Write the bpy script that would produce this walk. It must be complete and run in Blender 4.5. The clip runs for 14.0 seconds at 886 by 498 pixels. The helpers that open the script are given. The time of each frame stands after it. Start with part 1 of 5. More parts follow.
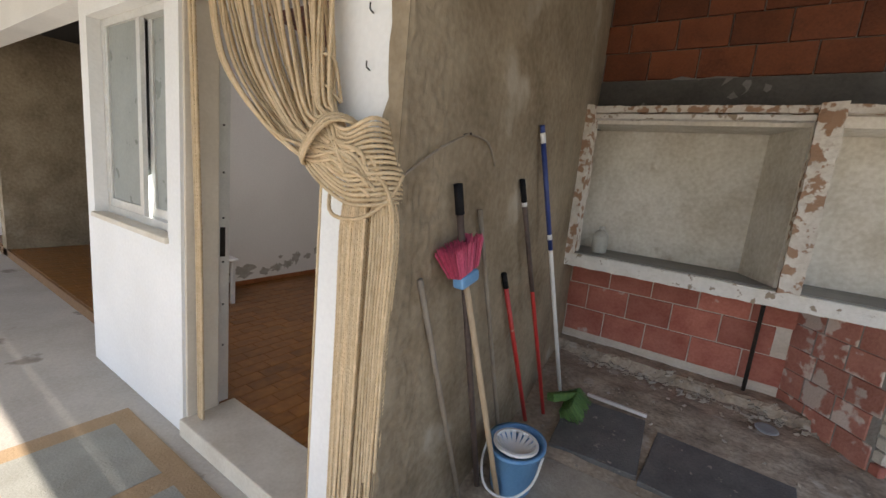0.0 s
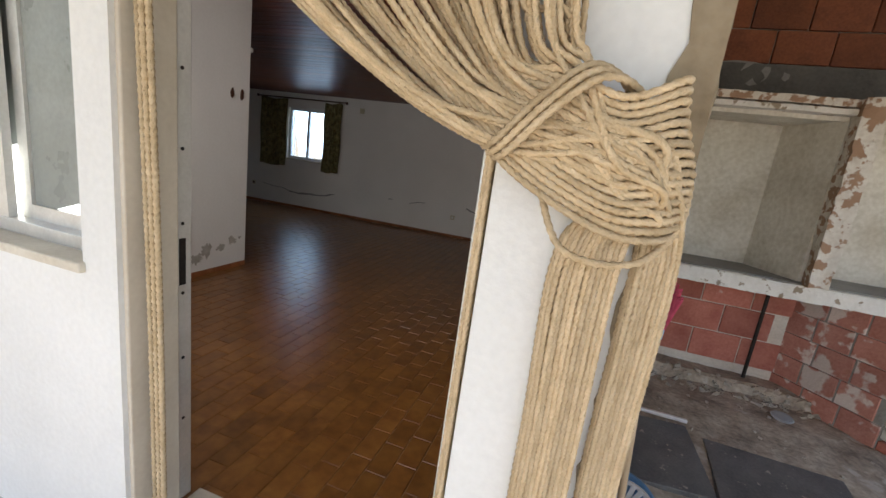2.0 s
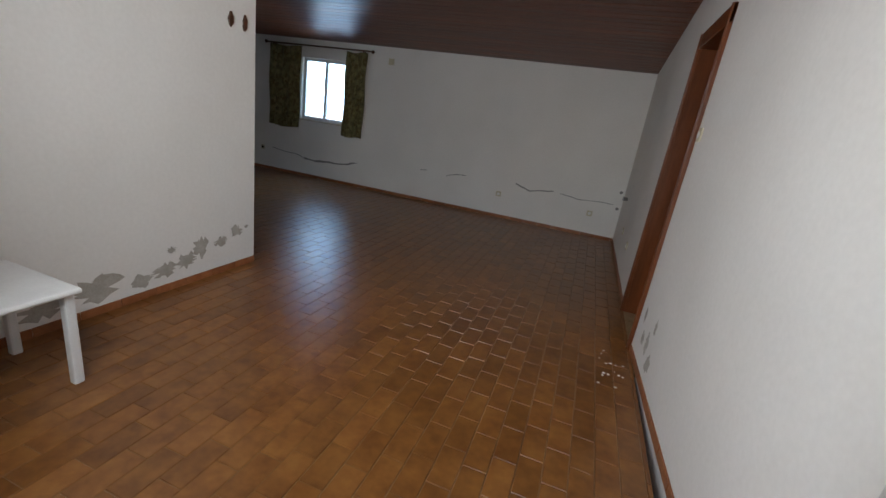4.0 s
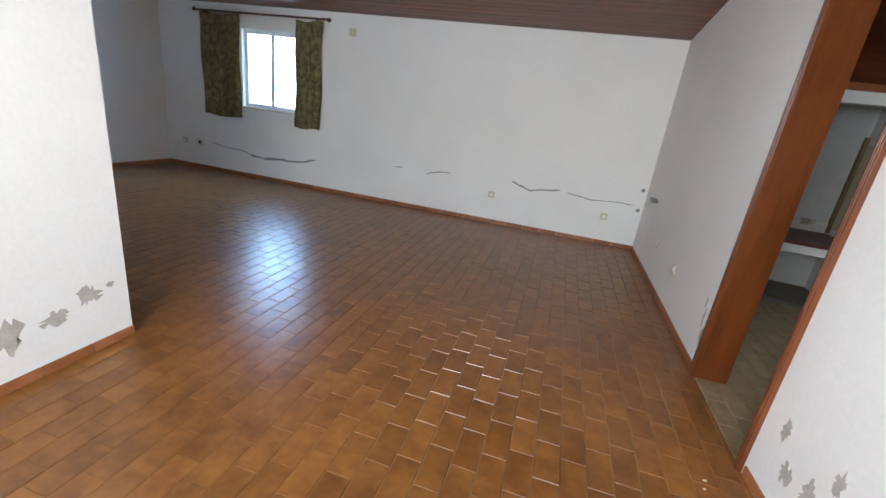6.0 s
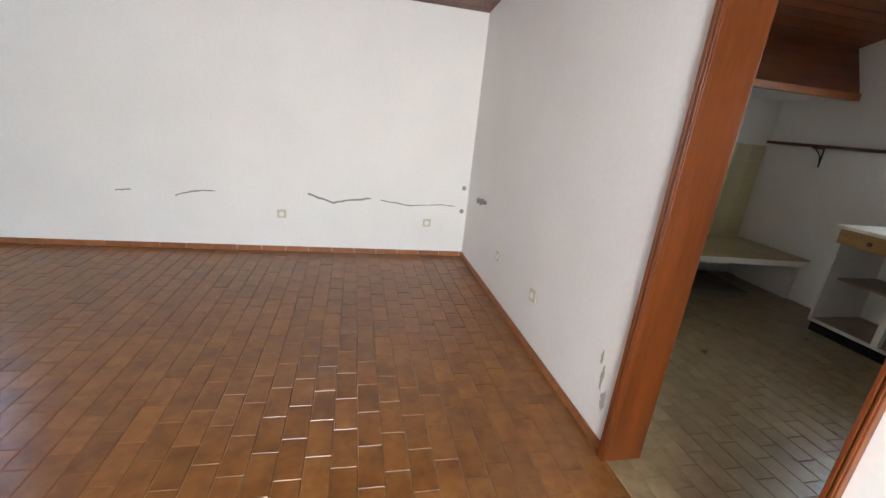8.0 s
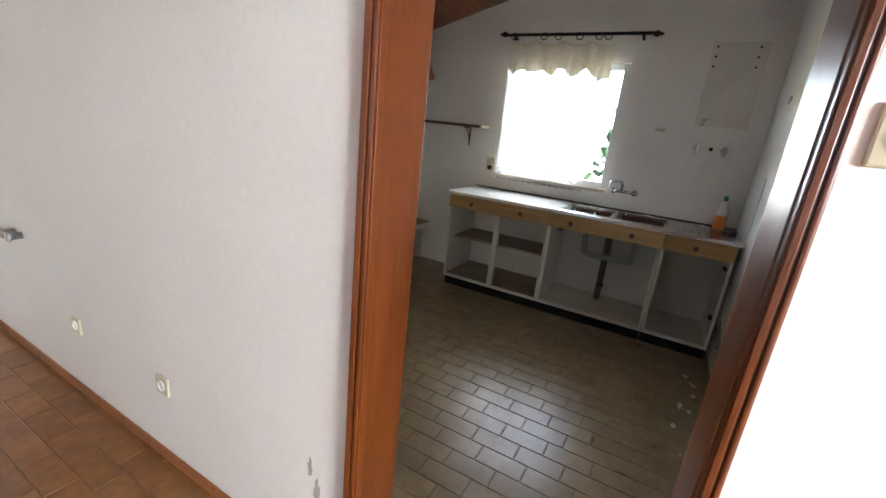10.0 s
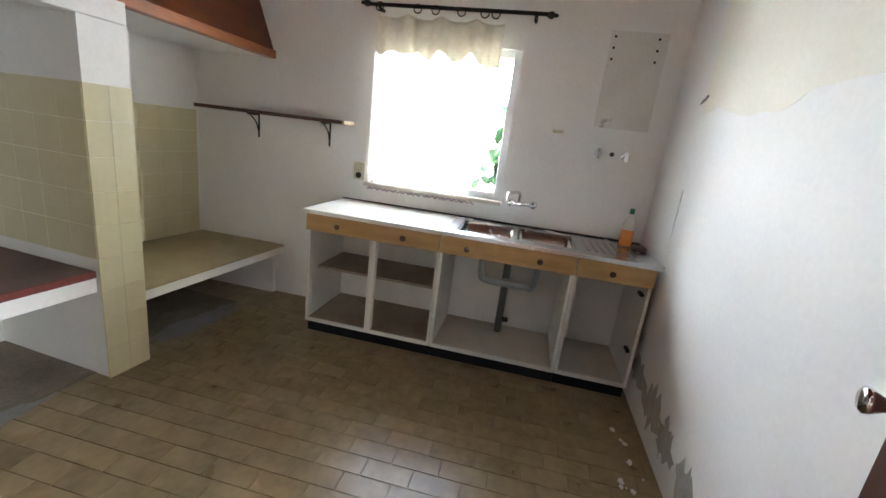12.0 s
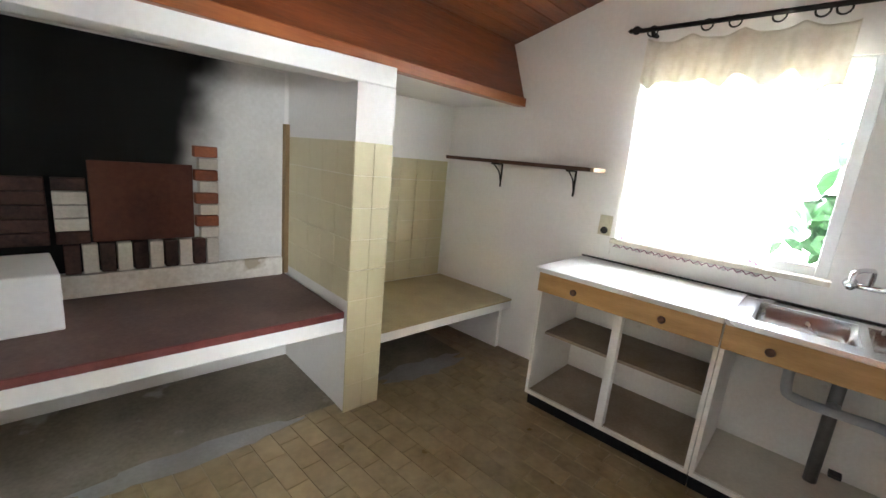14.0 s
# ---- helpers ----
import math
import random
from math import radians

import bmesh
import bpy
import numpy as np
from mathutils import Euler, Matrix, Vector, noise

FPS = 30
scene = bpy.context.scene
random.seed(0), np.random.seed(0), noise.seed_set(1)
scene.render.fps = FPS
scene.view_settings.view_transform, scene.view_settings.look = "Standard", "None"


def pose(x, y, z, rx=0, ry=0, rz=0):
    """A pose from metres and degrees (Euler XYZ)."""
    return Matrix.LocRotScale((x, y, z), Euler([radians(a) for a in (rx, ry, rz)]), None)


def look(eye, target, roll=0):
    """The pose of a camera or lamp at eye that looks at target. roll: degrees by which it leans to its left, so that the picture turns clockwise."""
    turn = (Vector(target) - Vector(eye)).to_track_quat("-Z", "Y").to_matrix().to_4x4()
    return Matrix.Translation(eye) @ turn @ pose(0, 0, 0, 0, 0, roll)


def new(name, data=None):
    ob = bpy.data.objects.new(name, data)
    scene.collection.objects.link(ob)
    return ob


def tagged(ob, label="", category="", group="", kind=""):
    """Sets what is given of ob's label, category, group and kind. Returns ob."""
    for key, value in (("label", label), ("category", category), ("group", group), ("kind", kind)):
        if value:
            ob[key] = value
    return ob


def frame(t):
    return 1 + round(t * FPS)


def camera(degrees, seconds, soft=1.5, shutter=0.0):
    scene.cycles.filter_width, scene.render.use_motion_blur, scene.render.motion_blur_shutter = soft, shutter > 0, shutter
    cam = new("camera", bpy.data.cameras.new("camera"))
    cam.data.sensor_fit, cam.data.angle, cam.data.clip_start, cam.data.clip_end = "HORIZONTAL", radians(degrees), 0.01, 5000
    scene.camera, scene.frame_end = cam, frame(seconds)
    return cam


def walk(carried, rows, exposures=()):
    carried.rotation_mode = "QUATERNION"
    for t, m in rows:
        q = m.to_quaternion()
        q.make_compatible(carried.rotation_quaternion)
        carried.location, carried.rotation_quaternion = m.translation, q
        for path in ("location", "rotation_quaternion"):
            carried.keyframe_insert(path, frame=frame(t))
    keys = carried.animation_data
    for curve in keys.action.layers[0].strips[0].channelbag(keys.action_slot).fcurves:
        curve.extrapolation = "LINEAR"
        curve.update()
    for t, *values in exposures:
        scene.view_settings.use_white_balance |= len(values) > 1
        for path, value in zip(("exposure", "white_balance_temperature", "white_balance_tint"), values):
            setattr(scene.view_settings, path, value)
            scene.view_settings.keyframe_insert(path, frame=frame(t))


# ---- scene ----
cam = camera(93.7, 14.0)
PATH = [
    (0, (1.322, -7.332, 1.415), (0.233, -5.693, 1.062), 5.8),
    (0.5, (1.207, -7.294, 1.415), (0.484, -5.462, 1.066), 5.6),
    (1, (0.940, -7.235, 1.39), (0.400, -5.345, 1.030), 6.4),
    (1.5, (0.693, -7.190, 1.412), (0.127, -5.313, 1.018), 6.8),
    (2, (0.329, -7.182, 1.39), (-0.235, -5.311, 0.964), 7.7),
    (2.5, (0.077, -7.073, 1.344), (-0.513, -5.221, 0.872), 8.5),
    (3, (-0.168, -6.794, 1.33), (-0.760, -4.957, 0.806), 8.4),
    (5.5, (-0.886, -5.428, 1.272), (-1.387, -3.597, 0.644), 8.6),
    (6, (-0.987, -5.103, 1.286), (-1.447, -3.263, 0.651), 7.5),
    (6.5, (-1.07, -4.764, 1.293), (-1.403, -2.894, 0.667), 7.0),
    (7, (-1.119, -4.471, 1.316), (-1.264, -2.578, 0.687), 6.6),
    (7.5, (-1.13, -4.202, 1.307), (-1.02, -2.297, 0.706), 6.7),
    (8, (-1.11, -3.916, 1.35), (-0.678, -2.06, 0.743), 5.9),
    (8.5, (-1.057, -3.688, 1.37), (-0.226, -1.968, 0.778), 6.0),
    (9, (-0.992, -3.516, 1.381), (0.211, -2.025, 0.805), 6.2),
    (11.5, (-0.102, -2.946, 1.39), (1.793, -2.618, 0.854), 6.7),
    (12, (0.081, -2.905, 1.4), (1.983, -2.557, 0.889), 7.1),
    (12.5, (0.221, -2.835, 1.394), (2.097, -2.347, 0.899), 7.3),
    (13, (0.349, -2.75, 1.405), (2.142, -2.005, 0.924), 6.9),
    (13.5, (0.42, -2.682, 1.411), (2.069, -1.646, 0.957), 6.3),
    (14, (0.429, -2.67, 1.411), (1.875, -1.356, 0.984), 5.4),
]
walk(cam, [(t, look(eye, target, roll)) for t, eye, target, roll in PATH], [(0, 0.95, 6850, 15), (0.5, 1.15, 6850, 15), (1.5, 1.4, 6950, 15), (2.0, 1.1, 6850, 14), (2.5, 0.95, 7000, 14), (3.0, 1.1, 6800, 13), (5.3, 3.05, 5950, 8), (6.0, 3.45, 5950, 8), (7.0, 3.8, 6050, 9), (8.5, 4.05, 6300, 10), (9.0, 3.92, 6300, 10), (11.4, 4.95, 6150, 10), (12.75, 5.1, 6350, 10), (14, 5.45, 6250, 10)])

# ---------------- light ----------------
world = bpy.data.worlds.new("world")
scene.world = world
world.use_nodes = True
wn = world.node_tree
sky = wn.nodes.new("ShaderNodeTexSky")
sky.sky_type, sky.sun_disc = "NISHITA", False
sky.sun_elevation, sky.sun_rotation = radians(50), radians(184)
wn.links.new(sky.outputs[0], wn.nodes["Background"].inputs[0])
wn.nodes["Background"].inputs[1].default_value = 0.15

sun = new("sun", bpy.data.lights.new("sun", "SUN"))
sun.data.energy, sun.data.angle, sun.data.color = 4.0, radians(0.5), (1.0, 0.95, 0.88)
sun.matrix_world = look((0.0, -6.43, 7.66), (0.35, 0, 0))


def window_light(name, eye, target, w, h, watts, color=(0.86, 0.93, 1.0)):
    """Daylight that enters through an opening."""
    lamp = new(name, bpy.data.lights.new(name, "AREA"))
    lamp.data.shape, lamp.data.size, lamp.data.size_y = "RECTANGLE", w, h
    lamp.data.energy, lamp.data.color = watts, color
    lamp.matrix_world = look(eye, target)


window_light("daylight_living_window", (-4.93, 0.30, 1.5), (-4.6, -3.0, 0.6), 0.86, 0.95, 6.5, (0.42, 0.66, 1.0))
window_light("daylight_kitchen_window", (3.95, -2.22, 1.55), (1.0, -2.35, 1.0), 1.7, 1.5, 8, (0.95, 0.97, 1.0))
window_light("daylight_front_window", (-1.515, -6.195, 1.55), (-1.3, 0.0, 0.9), 0.95, 1.1, 17, (0.93, 0.97, 1.0))


# ---------------- materials ----------------
def mat(name, dark, light, scale=6.0, rough=0.7, bump=0.1, fine=60.0, metal=0.0, random_tint=0.0, spot=None, spot_at=0.62, spot_scale=3.0, stretch=(1, 1, 1), spec=0.5, rvar=0.1):
    """Two scales of grain between two colours, with relief; spot: a third colour for stains and wear."""
    m = bpy.data.materials.new(name)
    m.use_nodes = True
    t = m.node_tree
    b = t.nodes["Principled BSDF"]
    b.inputs["Metallic"].default_value = metal
    b.inputs["Specular IOR Level"].default_value = spec
    co = t.nodes.new("ShaderNodeTexCoord")
    mp = t.nodes.new("ShaderNodeMapping")
    mp.inputs["Scale"].default_value = stretch
    t.links.new(co.outputs["Object"], mp.inputs[0])
    src = mp.outputs[0]
    info = None
    if random_tint:
        info = t.nodes.new("ShaderNodeObjectInfo")
        isl = t.nodes.new("ShaderNodeNewGeometry")
        sm = t.nodes.new("ShaderNodeMath")
        sm.operation = "ADD"
        t.links.new(info.outputs["Random"], sm.inputs[0])
        t.links.new(isl.outputs["Random Per Island"], sm.inputs[1])
        add = t.nodes.new("ShaderNodeVectorMath")
        add.operation = "MULTIPLY_ADD"
        cmb = t.nodes.new("ShaderNodeCombineXYZ")
        for i in range(3):
            t.links.new(sm.outputs[0], cmb.inputs[i])
        t.links.new(cmb.outputs[0], add.inputs[0])
        add.inputs[1].default_value = (17, 31, 23)
        t.links.new(src, add.inputs[2])
        src = add.outputs[0]

    def noise_tex(s, detail=4.0):
        n = t.nodes.new("ShaderNodeTexNoise")
        n.inputs["Scale"].default_value, n.inputs["Detail"].default_value = s, detail
        t.links.new(src, n.inputs["Vector"])
        return n

    big, small = noise_tex(scale), noise_tex(fine, 3.0)
    mix = t.nodes.new("ShaderNodeMix")
    mix.data_type = "FLOAT"
    mix.inputs[0].default_value = 0.35
    t.links.new(big.outputs[0], mix.inputs[2])
    t.links.new(small.outputs[0], mix.inputs[3])
    ramp = t.nodes.new("ShaderNodeValToRGB")
    ramp.color_ramp.elements[0].position, ramp.color_ramp.elements[1].position = 0.32, 0.68
    ramp.color_ramp.elements[0].color, ramp.color_ramp.elements[1].color = (*dark, 1), (*light, 1)
    t.links.new(mix.outputs[0], ramp.inputs[0])
    col = ramp.outputs[0]
    if spot:
        sn = noise_tex(spot_scale, 6.0)
        sr = t.nodes.new("ShaderNodeValToRGB")
        sr.color_ramp.elements[0].position, sr.color_ramp.elements[1].position = spot_at, spot_at + 0.05
        t.links.new(sn.outputs[0], sr.inputs[0])
        cm = t.nodes.new("ShaderNodeMix")
        cm.data_type = "RGBA"
        t.links.new(sr.outputs[0], cm.inputs[0])
        t.links.new(col, cm.inputs[6])
        cm.inputs[7].default_value = (*spot, 1)
        col = cm.outputs[2]
    if random_tint:
        fr = t.nodes.new("ShaderNodeMath")
        fr.operation = "FRACT"
        t.links.new(sm.outputs[0], fr.inputs[0])
        mr = t.nodes.new("ShaderNodeMapRange")
        mr.inputs[3].default_value, mr.inputs[4].default_value = 1 - random_tint, 1 + random_tint
        t.links.new(fr.outputs[0], mr.inputs[0])
        hs = t.nodes.new("ShaderNodeHueSaturation")
        t.links.new(mr.outputs[0], hs.inputs["Value"])
        t.links.new(col, hs.inputs["Color"])
        col = hs.outputs[0]
    t.links.new(col, b.inputs["Base Color"])
    rr = t.nodes.new("ShaderNodeMapRange")
    rr.inputs[3].default_value, rr.inputs[4].default_value = max(0.02, rough - rvar), min(1, rough + rvar)
    t.links.new(big.outputs[0], rr.inputs[0])
    t.links.new(rr.outputs[0], b.inputs["Roughness"])
    if bump:
        bp = t.nodes.new("ShaderNodeBump")
        bp.inputs["Strength"].default_value, bp.inputs["Distance"].default_value = min(1.0, bump * 3), 0.004 + bump * 0.01
        t.links.new(mix.outputs[0], bp.inputs["Height"])
        t.links.new(bp.outputs[0], b.inputs["Normal"])
    return m


def glass(name, rough=0.0, tint=(0.95, 0.98, 0.97)):
    m = bpy.data.materials.new(name)
    m.use_nodes = True
    b = m.node_tree.nodes["Principled BSDF"]
    b.inputs["Base Color"].default_value, b.inputs["Roughness"].default_value = (*tint, 1), rough
    b.inputs["Transmission Weight"].default_value, b.inputs["IOR"].default_value = 1.0, 1.45
    return m


def cloth(name, dark, light, see, scale=30.0, glow=0.65):
    """Thin woven cloth: part translucent, part open weave."""
    m = mat(name, dark, light, scale, 0.9, 0.05, 250.0)
    t = m.node_tree
    out, b = t.nodes["Material Output"], t.nodes["Principled BSDF"]
    tr, ts, m1, m2 = (t.nodes.new("ShaderNodeBsdf" + k) for k in ("Translucent", "Transparent", "Diffuse", "Diffuse"))
    t.nodes.remove(m1), t.nodes.remove(m2)
    m1, m2 = t.nodes.new("ShaderNodeMixShader"), t.nodes.new("ShaderNodeMixShader")
    col = b.inputs["Base Color"].links[0].from_socket
    t.links.new(col, tr.inputs[0])
    m1.inputs[0].default_value, m2.inputs[0].default_value = glow, see
    t.links.new(b.outputs[0], m1.inputs[1]), t.links.new(tr.outputs[0], m1.inputs[2])
    t.links.new(m1.outputs[0], m2.inputs[1]), t.links.new(ts.outputs[0], m2.inputs[2])
    t.links.new(m2.outputs[0], out.inputs[0])
    return m


WHITE = mat("white_wall_paint", (0.76, 0.735, 0.69), (0.85, 0.825, 0.78), 1.3, 0.75, 0.12, 45)
WHITE_OUT = mat("white_limewash", (0.72, 0.72, 0.70), (0.84, 0.84, 0.82), 2.0, 0.85, 0.25, 50, spot=(0.5, 0.48, 0.44), spot_at=0.72, spot_scale=2.2)
PLASTER_GREY = mat("bare_plaster", (0.36, 0.33, 0.28), (0.50, 0.47, 0.41), 14, 0.9, 0.4, 80)
CRACK = mat("crack_filler", (0.20, 0.19, 0.18), (0.34, 0.33, 0.31), 20, 0.9, 0.3, 90)
CEMENT = mat("cement_render", (0.17, 0.125, 0.075), (0.36, 0.29, 0.20), 3.4, 0.92, 0.9, 30, spot=(0.40, 0.34, 0.26), spot_at=0.64, spot_scale=1.7)
CONCRETE = mat("porch_concrete", (0.36, 0.33, 0.28), (0.50, 0.47, 0.41), 2.5, 0.9, 0.35, 60, spot=(0.25, 0.22, 0.18), spot_at=0.66, spot_scale=3.5)
DIRT = mat("damp_rubble_floor", (0.17, 0.13, 0.095), (0.50, 0.41, 0.31), 5.0, 0.7, 1.0, 40, spot=(0.46, 0.40, 0.33), spot_at=0.62, spot_scale=6)
SLATE = mat("dark_slab", (0.075, 0.076, 0.078), (0.17, 0.168, 0.16), 7, 0.42, 0.4, 80, spot=(0.34, 0.31, 0.27), spot_at=0.66, spot_scale=24)
PALE_SLAB = mat("pale_slab", (0.28, 0.24, 0.19), (0.44, 0.39, 0.32), 7, 0.8, 0.4, 70)
BRICK = mat("hollow_clay_brick", (0.15, 0.045, 0.022), (0.30, 0.10, 0.045), 5, 0.85, 0.4, 70, random_tint=0.22)
BRICK_DUSTY = mat("dusty_clay_brick", (0.33, 0.095, 0.065), (0.52, 0.20, 0.15), 6, 0.9, 0.5, 60, random_tint=0.18, spot=(0.58, 0.47, 0.42), spot_at=0.63, spot_scale=6)
BRICK_WHITE = mat("limed_brick", (0.5, 0.45, 0.38), (0.68, 0.64, 0.56), 9, 0.85, 0.4, 80)
ORANGE_BRICK = mat("broken_orange_brick", (0.5, 0.17, 0.06), (0.62, 0.26, 0.11), 8, 0.9, 0.5, 60)
CRUMBLE = mat("crumbling_plaster", (0.70, 0.64, 0.54), (0.86, 0.82, 0.74), 9, 0.95, 1.0, 40, spot=(0.55, 0.21, 0.10), spot_at=0.64, spot_scale=8)
MORTAR = mat("mortar", (0.24, 0.22, 0.19), (0.38, 0.36, 0.33), 8, 0.95, 0.6, 60)
SHELF_PLASTER = mat("stained_plaster", (0.52, 0.47, 0.38), (0.86, 0.83, 0.76), 2.4, 0.9, 0.5, 40, spot=(0.44, 0.37, 0.27), spot_at=0.63, spot_scale=2.8)
PEEL = mat("peeling_white_paint", (0.58, 0.52, 0.44), (0.78, 0.74, 0.67), 14, 0.9, 0.9, 60, spot=(0.36, 0.22, 0.14), spot_at=0.51, spot_scale=17)
PEEL_WHITE = mat("flaking_white_edge", (0.66, 0.63, 0.57), (0.82, 0.79, 0.74), 11, 0.85, 0.8, 55, spot=(0.33, 0.26, 0.19), spot_at=0.60, spot_scale=19)
TILE = mat("glazed_terracotta_tile", (0.142, 0.050, 0.012), (0.285, 0.121, 0.029), 8, 0.30, 0.025, 26, random_tint=0.15, rvar=0.03)
GROUT = mat("tile_grout", (0.15, 0.075, 0.03), (0.25, 0.145, 0.07), 20, 0.7, 0.2, 90)
KTILE = mat("beige_floor_tile", (0.185, 0.130, 0.062), (0.35, 0.262, 0.145), 7, 0.30, 0.03, 26, random_tint=0.09, rvar=0.06)
KGROUT = mat("grey_grout", (0.20, 0.155, 0.095), (0.30, 0.24, 0.155), 20, 0.85, 0.2, 90)
GREY_CEMENT = mat("smooth_cement", (0.22, 0.21, 0.19), (0.32, 0.31, 0.285), 5, 0.8, 0.25, 60)
SKIRT = mat("terracotta_skirting", (0.24, 0.085, 0.03), (0.36, 0.14, 0.055), 12, 0.4, 0.1, 60, random_tint=0.15)
DARKWOOD = mat("dark_varnished_boards", (0.085, 0.020, 0.007), (0.22, 0.062, 0.020), 6, 0.36, 0.3, 60, stretch=(0.25, 3, 3), random_tint=0.25)
REDWOOD = mat("red_brown_varnished_wood", (0.090, 0.022, 0.0042), (0.195, 0.051, 0.010), 5, 0.33, 0.12, 50, stretch=(3, 3, 0.3))
BEAMWOOD = mat("varnished_beam", (0.22, 0.06, 0.018), (0.38, 0.125, 0.038), 5, 0.35, 0.12, 50, stretch=(0.3, 3, 3))
DOORWOOD = mat("dark_door_veneer", (0.040, 0.012, 0.007), (0.075, 0.024, 0.013), 6, 0.35, 0.08, 60, stretch=(4, 4, 0.4))
WALLTILE = mat("cream_wall_tile", (0.57, 0.50, 0.30), (0.62, 0.55, 0.345), 3, 0.3, 0.0, 30, rvar=0.0)
PLATFORM_TOP = mat("dusty_red_platform", (0.085, 0.046, 0.038), (0.175, 0.11, 0.092), 4, 0.6, 0.2, 60)
RED_EDGE = mat("oxblood_paint", (0.11, 0.022, 0.018), (0.19, 0.05, 0.04), 12, 0.5, 0.2, 60)
BENCH_TOP = mat("ochre_bench_tile", (0.30, 0.23, 0.11), (0.44, 0.35, 0.19), 5, 0.45, 0.1, 60)
# Real soot at the hearth; also the black put in for store shade.
SOOT_AND_SHADE = mat("soot", (0.006, 0.006, 0.006), (0.018, 0.017, 0.016), 5, 0.95, 0.2, 50)
BRICK_SOOTY = mat("sooty_brick", (0.03, 0.016, 0.013), (0.10, 0.05, 0.04), 8, 0.95, 0.4, 60, random_tint=0.2)
ALU = mat("aluminium", (0.62, 0.61, 0.58), (0.76, 0.75, 0.72), 10, 0.36, 0.03, 80, metal=0.55)
ALU_DARK = mat("worn_aluminium", (0.30, 0.29, 0.275), (0.44, 0.43, 0.41), 8, 0.36, 0.08, 70, metal=0.7)
RIBBED = mat("ribbed_aluminium", (0.66, 0.59, 0.50), (0.78, 0.71, 0.61), 6, 0.5, 0.05, 60, metal=0.15)
FROST = mat("frosted_glass", (0.36, 0.38, 0.29), (0.45, 0.47, 0.37), 12, 0.25, 0.04, 55)
STEEL = mat("stainless_steel", (0.55, 0.55, 0.54), (0.70, 0.70, 0.69), 6, 0.25, 0.03, 90, metal=1.0)
CHROME = mat("chrome", (0.66, 0.66, 0.66), (0.78, 0.78, 0.78), 8, 0.12, 0.0, 60, metal=1.0)
PLASTIC = mat("ivory_plastic", (0.52, 0.47, 0.32), (0.62, 0.56, 0.40), 10, 0.45, 0.02, 90)
WHITE_PLASTIC = mat("white_plastic", (0.70, 0.70, 0.68), (0.80, 0.80, 0.78), 10, 0.4, 0.02, 90)
PVC = mat("grey_pvc", (0.26, 0.28, 0.29), (0.36, 0.38, 0.39), 10, 0.5, 0.05, 80)
LAMINATE = mat("white_laminate", (0.68, 0.66, 0.60), (0.80, 0.78, 0.73), 4, 0.35, 0.02, 70)
CARCASS = mat("white_chipboard", (0.62, 0.59, 0.52), (0.76, 0.74, 0.68), 3, 0.5, 0.08, 60, spot=(0.42, 0.36, 0.27), spot_at=0.68, spot_scale=5)
SHELFDUST = mat("dusty_cabinet_shelf", (0.24, 0.185, 0.125), (0.38, 0.31, 0.23), 5, 0.7, 0.15, 60)
PALE_DUST = mat("dusty_pale_board", (0.46, 0.42, 0.34), (0.60, 0.56, 0.47), 5, 0.6, 0.1, 60)
EARTHY = mat("earthy_cement", (0.15, 0.125, 0.09), (0.28, 0.24, 0.185), 4, 0.85, 0.3, 50, spot=(0.36, 0.34, 0.30), spot_at=0.63, spot_scale=3)
OCHRE = mat("ochre_drawer_veneer", (0.36, 0.20, 0.065), (0.50, 0.30, 0.115), 8, 0.42, 0.06, 60, stretch=(3, 0.4, 3))
KNOBWOOD = mat("dark_knob_wood", (0.05, 0.02, 0.01), (0.12, 0.05, 0.025), 20, 0.4, 0.05, 90)
BLACK = mat("black_plinth", (0.006, 0.006, 0.007), (0.016, 0.016, 0.018), 6, 0.8, 0.1, 60, spec=0.15)
IRON = mat("black_iron", (0.015, 0.013, 0.012), (0.04, 0.035, 0.03), 14, 0.5, 0.2, 70, metal=0.6)
ROPE = mat("sisal_rope", (0.48, 0.35, 0.20), (0.70, 0.55, 0.36), 25, 0.85, 0.5, 220, random_tint=0.14)
MARBLE = mat("worn_marble", (0.54, 0.48, 0.38), (0.72, 0.67, 0.57), 5, 0.5, 0.1, 60)
RUBBER = mat("dark_stick", (0.05, 0.035, 0.03), (0.13, 0.09, 0.075), 12, 0.6, 0.1, 60)
STICK = mat("pale_wood_stick", (0.40, 0.29, 0.18), (0.56, 0.43, 0.29), 8, 0.65, 0.1, 70, stretch=(3, 3, 0.5))
GREYSTICK = mat("weathered_stick", (0.19, 0.15, 0.115), (0.31, 0.26, 0.20), 8, 0.75, 0.1, 70, stretch=(3, 3, 0.5))
REDPAINT = mat("red_enamel", (0.42, 0.02, 0.02), (0.56, 0.05, 0.04), 12, 0.4, 0.05, 70, spot=(0.45, 0.25, 0.2), spot_at=0.66, spot_scale=14)
BLUE_STICK = mat("navy_enamel", (0.02, 0.04, 0.16), (0.04, 0.07, 0.24), 12, 0.4, 0.03, 70)
BLUE = mat("blue_bucket_plastic", (0.10, 0.26, 0.48), (0.16, 0.36, 0.60), 6, 0.4, 0.05, 80)
PINK = mat("pink_bristles", (0.50, 0.06, 0.13), (0.72, 0.16, 0.26), 30, 0.6, 0.2, 120, random_tint=0.2)
GREEN = mat("green_bristles", (0.04, 0.10, 0.02), (0.12, 0.22, 0.05), 30, 0.7, 0.2, 120, random_tint=0.25)
MAT_BLUE = mat("worn_doormat", (0.25, 0.25, 0.21), (0.36, 0.36, 0.32), 5, 0.95, 0.4, 90)
